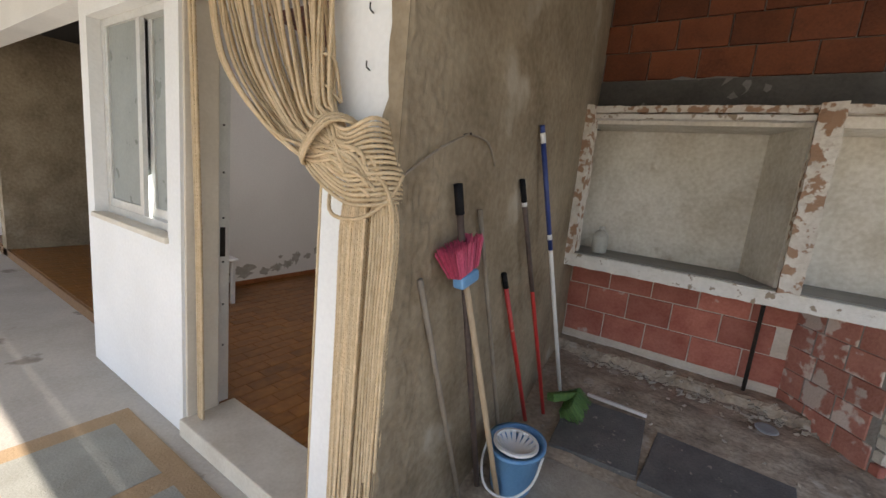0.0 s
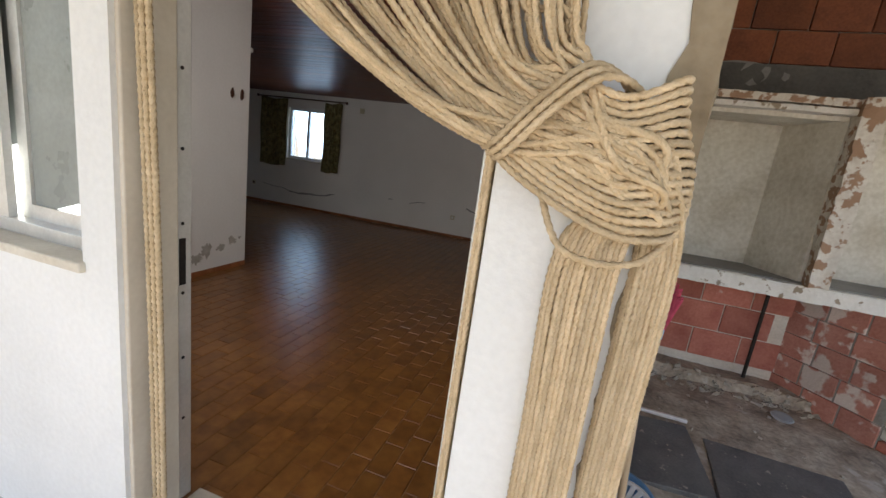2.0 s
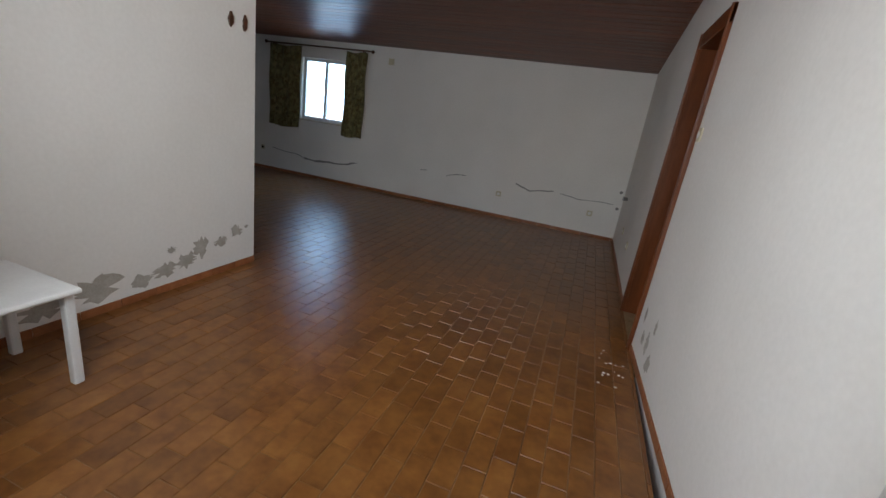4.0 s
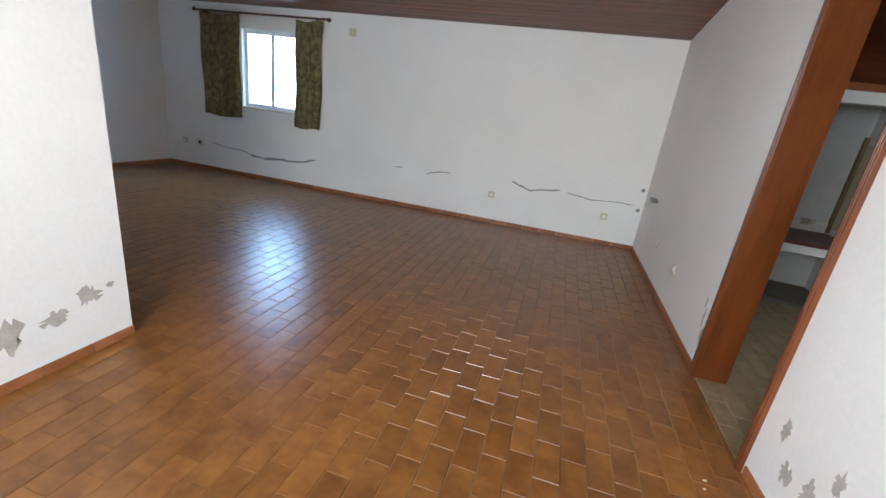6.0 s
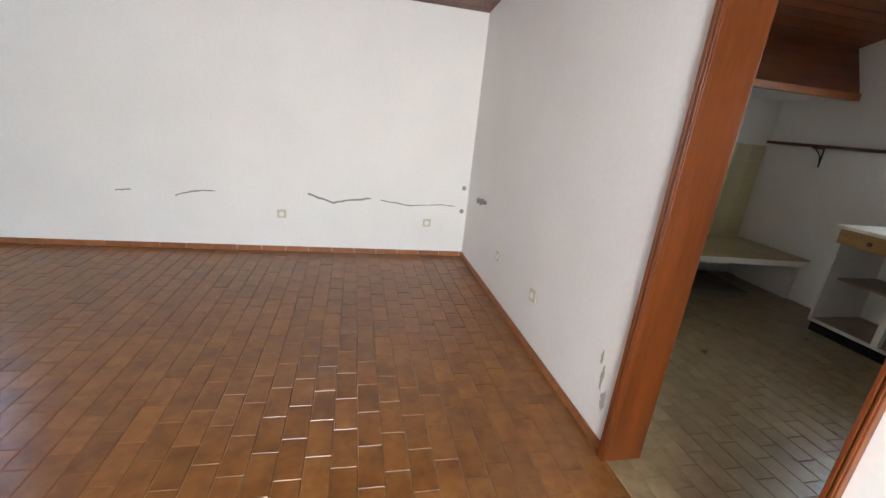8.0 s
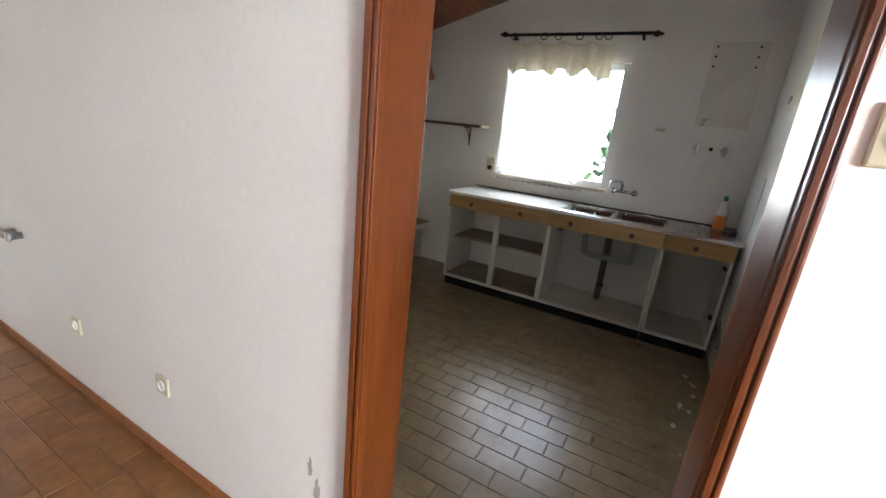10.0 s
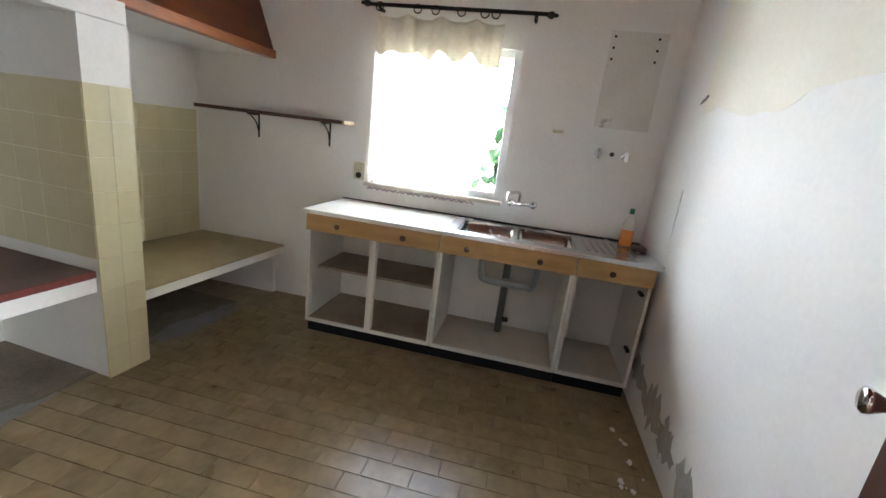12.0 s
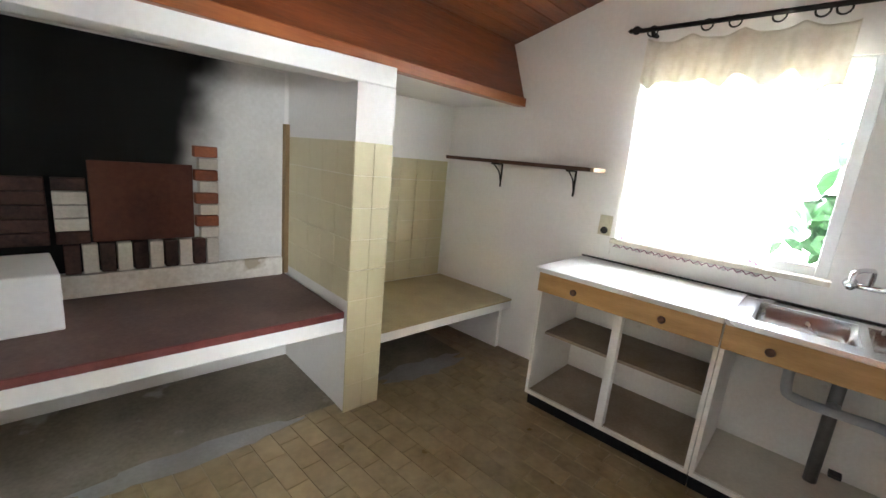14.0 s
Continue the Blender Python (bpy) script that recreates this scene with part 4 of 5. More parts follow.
def drape(x0, x1, z0, z1, seed):
    def fn(u, v):
        x = x0 + (x1 - x0) * u
        w = 0.35 + 0.65 * v
        return (x + 0.01 * math.sin(9 * v + seed), -0.075 + w * (0.028 * math.sin(2 * math.pi * 5.3 * u + seed) + 0.012 * math.sin(2 * math.pi * 9.1 * u + 2 * seed)), z1 + (z0 - z1) * v + 0.012 * math.sin(7 * u + seed))
    return grid_mesh(60, 24, fn, 0.002)


for x0, x1, s in ((-6.0, -5.36, 1.0), (-4.51, -4.12, 2.2)):
    smooth(solid("window_curtain", drape(x0, x1, 0.81, 2.10, s), CURTAIN, "short olive green floral curtain on a wooden rod", "curtain", "living room curtains"))
rod = thing("curtain_rod", "dark brown wooden curtain rod with round ends", "curtain rod", (-5.0, -0.06, 2.13))
smooth(part("rod", tube([(-6.05, -0.075, 2.125), (-4.05, -0.075, 2.135)], 0.012, 10), KNOBWOOD, rod))
for x in (-6.06, -4.04):
    smooth(part("finial", lathe([(0.001, -0.028), (0.02, -0.018), (0.027, 0), (0.02, 0.018), (0.001, 0.028)], 12, pose(x, -0.075, 2.13)), KNOBWOOD, rod))
for x in (-5.9, -4.2):
    part("bracket", boxes((x - 0.01, x + 0.01, -0.085, 0.0, 2.105, 2.12)), KNOBWOOD, rod)
solid("vent_plate", boxes((-3.79, -3.70, -0.014, -0.001, 1.985, 2.075), bevel=0.004), PLASTIC, "small ivory vent plate on the wall", "vent plate")


def socket(name, x, y, z, facing, label="ivory wall socket on the white wall"):
    m = pose(x, y, z, 0, 0, {"-y": 0, "-x": -90, "+x": 90}[facing])
    t = thing(name, label, "socket", (x, y, z), "wall sockets")
    part("plate", boxes((-0.038, 0.038, -0.010, 0, -0.038, 0.038), bevel=0.004, m=m), PLASTIC, t)
    part("insert", lathe([(0.022, 0), (0.022, 0.004), (0.017, 0.004), (0.015, 0.001), (0.001, 0.001)], 16, m @ pose(0, -0.010, 0, 90, 0, 0)), IRON if "bare" in label else WHITE_PLASTIC, t)
    return t


socket("socket", -1.738, 0, 0.36, "-y")
socket("socket", -0.392, 0, 0.335, "-y")
socket("socket", -6.16, 0, 0.375, "-y", "bare dark wall socket without cover")
socket("socket", -6.43, 0, 0.375, "-y")
socket("socket", 0, -1.73, 0.352, "-x", "ivory wall socket with a plug on the white wall")
socket("socket", 0, -1.05, 0.37, "-x")
socket("light_switch", 0.003, -3.455, 1.43, "-x", "ivory light switch beside the kitchen doorway")
pipes = thing("pipe_stubs", "two capped metal pipe stubs in the wall corner", "pipe stub", (0, -0.5, 0.68))
for y in (-0.50, -0.58):
    smooth(part("stub", lathe([(0.018, 0), (0.018, 0.04), (0.024, 0.042), (0.024, 0.055), (0.001, 0.056)], 12, pose(-0.001, y, 0.685, 0, -90, 0)), ALU_DARK, pipes))
for z in (0.70, 0.47):
    solid("wall_hole", lathe([(0.001, 0), (0.022, 0), (0.022, 0.004), (0.001, 0.004)], 12, pose(-0.05, -0.001, z, 90, 0, 0)), CRACK, "small filled hole in the wall corner", "patch", "filled holes")


def crack(name, pts, width, label):
    """An uneven filled crack on the rear wall, as a thin raised line."""
    r = random.Random(int(abs(pts[0][0]) * 100))
    up, dn = [], []
    for (a, b), (c, d) in zip(pts, pts[1:]):
        for k in range(5):
            u = k / 5
            x, z = a + (c - a) * u, b + (d - b) * u + r.uniform(-0.006, 0.006)
            w = width * r.uniform(0.5, 1.2)
            up.append((x, z + w)), dn.append((x, z - w))
    up.append(pts[-1]), dn.append((pts[-1][0] + 0.004, pts[-1][1]))
    solid(name, blob(up + dn[::-1], 0.002, lambda u, v, d: Vector((u, -0.001 - d, v))), CRACK, label, "crack", "wall cracks")


crack("wall_crack", [(-5.95, 0.40), (-5.6, 0.36), (-5.45, 0.37), (-5.27, 0.31)], 0.006, "thin grey filled crack in the white wall")
crack("wall_crack", [(-5.27, 0.31), (-5.05, 0.30), (-4.75, 0.325), (-4.5, 0.33), (-4.20, 0.405)], 0.017, "long grey filled crack in the white wall")
crack("wall_crack", [(-3.05, 0.50), (-2.93, 0.51)], 0.006, "thin grey filled crack in the white wall")
crack("wall_crack", [(-2.6, 0.48), (-2.45, 0.53), (-2.28, 0.535)], 0.006, "thin grey filled crack in the white wall")
crack("wall_crack", [(-1.51, 0.555), (-1.28, 0.485), (-1.17, 0.52), (-0.93, 0.545)], 0.009, "jagged grey filled crack in the white wall")
crack("wall_crack", [(-0.85, 0.54), (-0.6, 0.50), (-0.3, 0.52), (-0.1, 0.52)], 0.005, "thin grey filled crack in the white wall")


def peel_patches(name, spots, plane, label):
    for k, (u, v, ru, rv) in enumerate(spots):
        solid(name, blob(ragged(u, v, ru, rv, 24, 0.9, k + int(u * 100)), 0.0015, plane), PLASTER_GREY, label, "peeled patch", name + "s")


pk = random.Random(3)
peel_patches("peeled_patch", [(-3.88, 0.29, 0.055, 0.045), (-4.02, 0.24, 0.05, 0.03), (-4.18, 0.24, 0.06, 0.075), (-4.30, 0.17, 0.07, 0.05), (-4.45, 0.15, 0.08, 0.045), (-4.60, 0.12, 0.07, 0.04), (-3.78, 0.31, 0.02, 0.015), (-4.40, 0.27, 0.03, 0.02), (-4.85, 0.16, 0.12, 0.07), (-5.1, 0.13, 0.1, 0.05)], lambda u, v, d: Vector((-2.909 + d, u, v)), "grey patch where damp paint has peeled")
hall_x = lambda y: 0.045 * (-3.40 - y)
peel_patches("flaked_patch", [(-3.52, 0.33, 0.02, 0.05), (-3.60, 0.20, 0.035, 0.04), (-3.72, 0.22, 0.03, 0.06), (-3.80, 0.36, 0.02, 0.04), (-3.85, 0.15, 0.05, 0.05)], lambda u, v, d: Vector((hall_x(u) - 0.001 - d, u, v)), "flaked grey patch on the white wall")
peel_patches("scuff_mark", [(-2.52, 0.31, 0.012, 0.06), (-2.56, 0.22, 0.018, 0.05), (-2.49, 0.40, 0.008, 0.03)], lambda u, v, d: Vector((-0.001 - d, u, v)), "grey scuff on the wall by the doorway")
for y in (-3.80, -3.92):
    solid("wall_hook", blob(ragged(y, 1.72, 0.018, 0.045, 16, 0.5, int(-y * 50)), 0.012, lambda u, v, d: Vector((-2.909 + d, u, v))), KNOBWOOD, "dark brown mark of an old wall hook", "hook", "wall hooks")

# kitchen doorway
df = thing("door_frame_3", "red-brown varnished wooden door frame with fluted trim", "door frame", (0.09, -3.0, 0))
df["kind"] = "structure"


def trim_post(y0, y1, x0, x1):
    d = 1 if y1 > y0 else -1
    w = abs(y1 - y0)
    lo, hi = min(y0, y1), max(y0, y1)
    return boxes((x0, x1, lo, hi, 0, 2.12), (x0 - 0.006, x0, lo + w * 0.12, lo + w * 0.36, 0, 2.12), (x0 - 0.006, x0, lo + w * 0.5, lo + w * 0.9, 0, 2.12), bevel=0.002)


part("lining", boxes((-0.004, 0.165, -2.676, -2.664, 0, 2.05), bevel=0.003), REDWOOD, df)
part("lining", boxes((-0.004, 0.165, -3.385, -3.365, 0, 2.09), bevel=0.003), REDWOOD, df)
part("head", boxes((-0.004, 0.165, -3.365, -2.680, 2.025, 2.06), bevel=0.003), REDWOOD, df)
part("trim", trim_post(-2.635, -2.678, -0.022, -0.001), REDWOOD, df)
part("trim", trim_post(-3.395, -3.368, -0.022, -0.001), REDWOOD, df)
part("trim", boxes((-0.022, -0.001, -3.395, -2.635, 2.02, 2.12), bevel=0.003), REDWOOD, df)
kd_m = pose(0.185, -3.375, 0.01, 0, 0, -17)
kd = thing("door_2", "open dark brown veneered kitchen door", "door", (0.185, -3.375, 0))
part("door_panel", boxes((0, 0.70, -0.036, 0, 0, 2.01), bevel=0.003, m=kd_m), DOORWOOD, kd)
hd = part("door_handle", lathe([(0.026, 0), (0.026, 0.005), (0.014, 0.008), (0.010, 0.02), (0.012, 0.04), (0.022, 0.058), (0.024, 0.066), (0.018, 0.070), (0.001, 0.071)], 18, kd_m @ pose(0.645, 0, 1.06, -90, 0, 0)), CHROME, kd, "turned chrome knob")
smooth(hd)
part("keyhole_plate", lathe([(0.019, 0), (0.019, 0.004), (0.001, 0.005)], 16, kd_m @ pose(0.645, 0, 0.99, -90, 0, 0)), CHROME, kd)
ceil_lamp = thing("ceiling_lamp", "white strip lamp fixed to the boarded ceiling", "ceiling lamp", (-4.9, -2.2, living_ceiling(-2.2)))
part("housing", boxes((-5.5, -4.3, -2.25, -2.15, living_ceiling(-2.25) - 0.075, living_ceiling(-2.15)), bevel=0.012), WHITE_PLASTIC, ceil_lamp)
chair = thing("plastic_chair", "white plastic garden chair by the hall wall", "chair", (-2.6, -5.45, 0))
for dx, dy in ((0, 0), (0.42, 0), (0, 0.42), (0.42, 0.42)):
    part("leg", boxes((-2.82 + dx - 0.02, -2.82 + dx + 0.02, -5.68 + dy - 0.02, -5.68 + dy + 0.02, 0.0, 0.42), bevel=0.008), WHITE_PLASTIC, chair)
part("seat", boxes((-2.86, -2.36, -5.72, -5.22, 0.42, 0.445), bevel=0.01), WHITE_PLASTIC, chair)
for k in range(5):
    part("back_slat", boxes((-2.82 + 0.095 * k, -2.76 + 0.095 * k, -5.72, -5.70, 0.445, 0.82), bevel=0.005), WHITE_PLASTIC, chair)
part("back_rail", boxes((-2.86, -2.36, -5.725, -5.695, 0.80, 0.86), bevel=0.012), WHITE_PLASTIC, chair)


# ---------------- kitchen ----------------
# base cabinets: fronts at x = 2.49, worktop 0.87 high
def cabinet(y0, y1, dividers, shelf, drawers, label):
    """An open base unit; y0 is its higher end."""
    t = thing("base_cabinet", label, "cabinet", (2.75, (y0 + y1) / 2, 0), "kitchen base cabinets")
    part("side", boxes((2.49, 3.02, y0 - 0.018, y0, 0.09, 0.84), bevel=0.001), CARCASS, t)
    part("side", boxes((2.49, 3.02, y1, y1 + 0.018, 0.09, 0.84), bevel=0.001), CARCASS, t)
    part("bottom", boxes((2.49, 3.02, y1 + 0.018, y0 - 0.018, 0.09, 0.112)), CARCASS, t)
    part("bottom_lining", boxes((2.505, 3.0, y1 + 0.02, y0 - 0.02, 0.112, 0.115)), SHELFDUST if shelf else PALE_DUST, t, "dusty cabinet floor")
    part("back", boxes((3.0, 3.012, y1 + 0.018, y0 - 0.018, 0.112, 0.84)), CARCASS, t)
    part("plinth", boxes((2.535, 3.0, y1, y0, 0.001, 0.088)), BLACK, t, "black recessed plinth")
    for y in dividers:
        part("divider", boxes((2.49, 2.52 if not shelf else 2.535, y - 0.02, y + 0.02, 0.112, 0.735)), CARCASS, t)
    if shelf:
        part("shelf", boxes((2.60, 3.0, y1 + 0.018, y0 - 0.018, 0.44, 0.456)), SHELFDUST, t, "dusty brown inner shelf")
    for a, b, knobs in drawers:
        dr = part("drawer_front", boxes((2.462, 2.488, b + 0.002, a - 0.002, 0.735, 0.845), bevel=0.002), OCHRE, t, "ochre veneered drawer front")
        for ky in knobs:
            kb = part("knob", lathe([(0.008, 0), (0.008, 0.008), (0.017, 0.012), (0.018, 0.018), (0.012, 0.024), (0.001, 0.025)], 14, pose(2.462, ky, 0.785, 0, -90, 0)), KNOBWOOD, dr, "round dark wooden knob")
            smooth(kb)
    return t


cabinet(-1.565, -2.445, [-2.015], True, [(-1.565, -2.445, [-1.782, -2.215])], "open white base cabinet with ochre drawer front")
cs = cabinet(-2.449, -3.245, [], False, [(-2.449, -3.245, [-2.615, -3.045])], "open white sink cabinet with ochre drawer front")
cabinet(-3.249, -3.675, [], False, [(-3.249, -3.675, [-3.446])], "narrow open white cabinet without doors")
solid("worktop", boxes((2.445, 3.035, -2.447, -1.545, 0.846, 0.872), bevel=0.004), LAMINATE, "white laminate worktop on the base cabinets", "worktop")
# steel sink with two bowls
sk = thing("sink", "stainless steel sink top with two bowls", "sink", (2.74, -3.06, 0.87))
part("top", boxes((2.445, 2.55, -3.70, -2.449, 0.846, 0.873), (2.93, 3.035, -3.70, -2.449, 0.846, 0.873), (2.55, 2.93, -2.52, -2.449, 0.846, 0.873), (2.55, 2.93, -2.89, -2.86, 0.846, 0.873), (2.55, 2.93, -3.70, -3.24, 0.846, 0.873), bevel=0.003), STEEL, sk)
for a, b in ((-2.52, -2.86), (-2.89, -3.24)):
    def bowl(u, v, a=a, b=b):
        x, y = 2.55 + 0.38 * u, a + (b - a) * v
        e = min(min(u, 1 - u) / 0.12, min(v, 1 - v) / 0.12, 1.0)
        return (x, y, 0.868 - 0.14 * math.sin(e * math.pi / 2) ** 0.7)
    smooth(part("bowl", grid_mesh(24, 24, bowl, 0.001), STEEL, sk))
for k in range(7):
    part("drainer_rib", boxes((2.58, 2.90, -3.32 - 0.045 * k, -3.305 - 0.045 * k, 0.873, 0.877), bevel=0.001), STEEL, sk)
part("back_edge", boxes((3.015, 3.035, -3.70, -1.545, 0.873, 0.881), bevel=0.003), IRON, sk, "dark sealant edge along the wall")
pp = thing("drain_pipe", "grey plastic sink drain pipes under the bowls", "pipe", (2.85, -2.85, 0.5))
smooth(part("trap", tube([(2.80, -2.69, 0.74), (2.80, -2.69, 0.55), (2.81, -2.74, 0.50), (2.81, -2.98, 0.50), (2.80, -3.05, 0.52), (2.80, -3.06, 0.74)], 0.022, 12, step=0.015), PVC, pp))
smooth(part("riser", tube([(2.88, -2.86, 0.115), (2.88, -2.86, 0.50), (2.88, -2.86, 0.735)], 0.026, 12), mat("dark_pvc", (0.09, 0.085, 0.08), (0.15, 0.14, 0.13), 8, 0.5, 0.05, 60), pp, "dark upright drain pipe"))
smooth(part("joint", tube([(2.81, -2.86, 0.50), (2.88, -2.86, 0.50)], 0.026, 12), PVC, pp))
for y, z in ((-2.52, 0.70), (-3.60, 0.66), (-3.62, 0.30), (-2.90, 0.33)):
    solid("cabinet_hinge", boxes((2.56, 2.60, y - 0.02, y + 0.02, z, z + 0.018), bevel=0.003) if y > -3.5 else boxes((2.53, 2.60, -3.657, -3.635, z, z + 0.018), bevel=0.003), IRON, "leftover dark hinge inside the cabinet", "hinge", "hinges")
# wall tap
tp = thing("kitchen_tap", "chrome wall tap with a swan-neck spout", "tap", (3.0, -2.88, 1.03))
smooth(part("body", tube([(2.985, -2.78, 1.03), (2.985, -2.98, 1.03)], 0.014, 10), CHROME, tp))
smooth(part("spout", tube([(2.985, -2.86, 1.03), (2.95, -2.86, 1.10), (2.90, -2.84, 1.115), (2.80, -2.80, 1.115), (2.78, -2.79, 1.10), (2.775, -2.79, 1.06)], 0.010, 10, step=0.01), CHROME, tp))
for y in (-2.80, -2.96):
    smooth(part("valve", lathe([(0.026, 0), (0.026, 0.006), (0.013, 0.012), (0.013, 0.055), (0.022, 0.058), (0.022, 0.075), (0.001, 0.078)], 14, pose(3.04, y, 1.03, 0, -90, 0)), CHROME, tp))
# bottle
bt = thing("detergent_bottle", "clear bottle of orange detergent with a green cap", "bottle", (2.88, -3.57, 0.874))
smooth(part("body", lathe([(0.001, 0), (0.036, 0.0), (0.038, 0.01), (0.036, 0.10), (0.038, 0.13), (0.032, 0.165), (0.013, 0.195), (0.013, 0.21), (0.001, 0.21)], 20, pose(2.88, -3.57, 0.876)), mat("milky_plastic", (0.62, 0.58, 0.52), (0.70, 0.67, 0.62), 6, 0.25, 0.0, 50), bt))
smooth(part("liquid", lathe([(0.038, 0.0), (0.0395, 0.01), (0.0375, 0.10), (0.0375, 0.105)], 20, pose(2.88, -3.57, 0.877)), DETERGENT, bt, "orange liquid"))
smooth(part("cap", lathe([(0.015, 0), (0.015, 0.028), (0.011, 0.034), (0.001, 0.034)], 14, pose(2.88, -3.57, 1.085)), CAP, bt, "green screw cap"))
solid("scouring_pad", boxes((2.76, 2.86, -3.68, -3.60, 0.874, 0.90), bevel=0.01), RUBBER, "dark scouring pad on the drainer", "sponge")
# wall fittings
for y, z in ((-3.312, 1.43), (-3.485, 1.425)):
    v = thing("stop_valve", "chrome stop valve on the kitchen wall", "valve", (3.04, y, z), "stop valves")
    smooth(part("rose", lathe([(0.026, 0), (0.024, 0.008), (0.012, 0.012), (0.012, 0.04), (0.001, 0.041)], 14, pose(3.04, y, z, 0, -90, 0)), CHROME, v))
    part("lever", boxes((2.985, 3.0, y - 0.012, y + 0.012, z - 0.035, z + 0.03), bevel=0.004), CHROME, v)
solid("gas_cap", lathe([(0.014, 0), (0.014, 0.02), (0.001, 0.021)], 12, pose(3.04, -3.40, 1.43, 0, -90, 0)), IRON, "dark capped pipe end in the wall", "pipe cap")
solid("soap_hook", boxes((3.0, 3.039, -3.07, -3.0, 1.525, 1.545), bevel=0.006), PLASTIC, "small ivory hook on the kitchen wall", "hook")
bp_ = thing("heater_backplate", "pale wall plate with two rows of screw holes", "plate", (3.035, -3.42, 1.88))
part("plate", boxes((3.034, 3.039, -3.585, -3.25, 1.59, 2.165), bevel=0.001), CARCASS, bp_)
for k in range(3):
    for y in (-3.275, -3.53):
        part("screw_hole", lathe([(0.008, 0), (0.008, 0.003), (0.001, 0.003)], 10, pose(3.034, y, 2.13 - 0.065 * k, 0, -90, 0)), IRON, bp_)
kso = thing("socket", "ivory double switch and socket under the shelf", "socket", (3.04, -1.66, 1.09))
part("plate", boxes((3.026, 3.039, -1.70, -1.62, 1.03, 1.155), bevel=0.004), PLASTIC, kso)
part("rocker", boxes((3.021, 3.026, -1.685, -1.635, 1.098, 1.145), bevel=0.003), PLASTIC, kso)
part("insert", lathe([(0.022, 0), (0.022, 0.005), (0.016, 0.005), (0.014, 0.001), (0.001, 0.001)], 16, pose(3.026, -1.66, 1.062, 0, -90, 0)), IRON, kso)
# shelf with brackets
ws = thing("wall_shelf", "dark wooden wall shelf on iron brackets", "shelf", (2.98, -1.0, 1.42))
part("board", boxes((2.86, 3.035, -1.58, -0.40, 1.41, 1.435), bevel=0.002), KNOBWOOD, ws)
part("raw_end", boxes((2.862, 3.033, -1.60, -1.58, 1.411, 1.434)), STICK, ws, "pale unvarnished board end")
for y in (-0.82, -1.41):
    part("bracket", tube([(3.034, y, 1.24), (3.034, y, 1.405), (2.90, y, 1.405)], 0.007, 6), IRON, ws)
    smooth(part("brace", tube([(3.03, y, 1.28), (3.0, y, 1.35), (2.93, y, 1.40)], 0.005, 6, step=0.02), IRON, ws))
# window
kw = thing("window_3", "white kitchen window with one sash ajar", "window", (3.1, -2.22, 1.02))
kw["kind"] = "structure"
part("window_frame", boxes((3.07, 3.13, -1.78, -1.73, 1.02, 2.01), (3.07, 3.13, -2.725, -2.675, 1.02, 2.01), (3.07, 3.13, -2.675, -1.78, 1.02, 1.07), (3.07, 3.13, -2.675, -1.78, 1.96, 2.01), (3.07, 3.13, -2.245, -2.205, 1.07, 1.96), bevel=0.004), WHITE_PLASTIC, kw)
for a, b in ((-2.205, -1.78), (-2.675, -2.245)):
    part("pane", boxes((3.098, 3.102, a, b, 1.07, 1.96)), PANE, kw).visible_shadow = False
part("window_sill", boxes((2.99, 3.07, -2.74, -1.715, 0.995, 1.022), bevel=0.005), MARBLE, kw)
# rod, rings, lace
kr = thing("curtain_rod", "black iron curtain rod with rings and turned ends", "curtain rod", (2.95, -2.25, 2.21))
smooth(part("rod", tube([(2.955, -1.68, 2.195), (2.955, -2.86, 2.205)], 0.012, 10), IRON, kr))
for y in (-1.67, -2.87):
    smooth(part("finial", lathe([(0.001, -0.03), (0.012, -0.025), (0.022, -0.008), (0.022, 0.008), (0.01, 0.02), (0.014, 0.03), (0.001, 0.045)], 12, pose(2.955, y, 2.20, 90 if y > -2 else -90, 0, 0) @ pose(0, 0, 0, 180 if y > -2 else 180, 0, 0)), IRON, kr))
for y in (-1.76, -2.78):
    smooth(part("bracket", tube([(3.038, y, 2.18), (2.98, y, 2.17), (2.955, y, 2.19)], 0.011, 8), IRON, kr))
for y in (-1.76, -2.02, -2.14, -2.31, -2.46, -2.53):
    ring = [(2.955 + 0.0, y + 0.026 * math.cos(a * math.pi / 8), 2.185 + 0.026 * math.sin(a * math.pi / 8)) for a in range(17)]
    smooth(part("ring", tube(ring, 0.004, 6), IRON, kr))


def valance(u, v):
    y = -1.735 - 0.86 * u
    hem = 0.022 * math.sin(u * 31) + (0.05 if u > 0.88 else 0.0)
    return (2.965 + 0.018 * math.sin(u * 46) * (0.4 + v), y, 2.155 - 0.03 * abs(math.sin(u * 12)) - (0.225 + hem) * v)


smooth(solid("lace_valance", grid_mesh(90, 14, valance, 0.001), VALANCE, "short cream lace valance hanging from rings", "curtain"))


def sheer(u, v):
    y = -1.725 - 0.75 * u - 0.02 * v
    return (3.005 + 0.008 * math.sin(u * 30) * (0.3 + v), y, 1.98 - (1.0 + 0.010 * math.sin(u * 75)) * v)


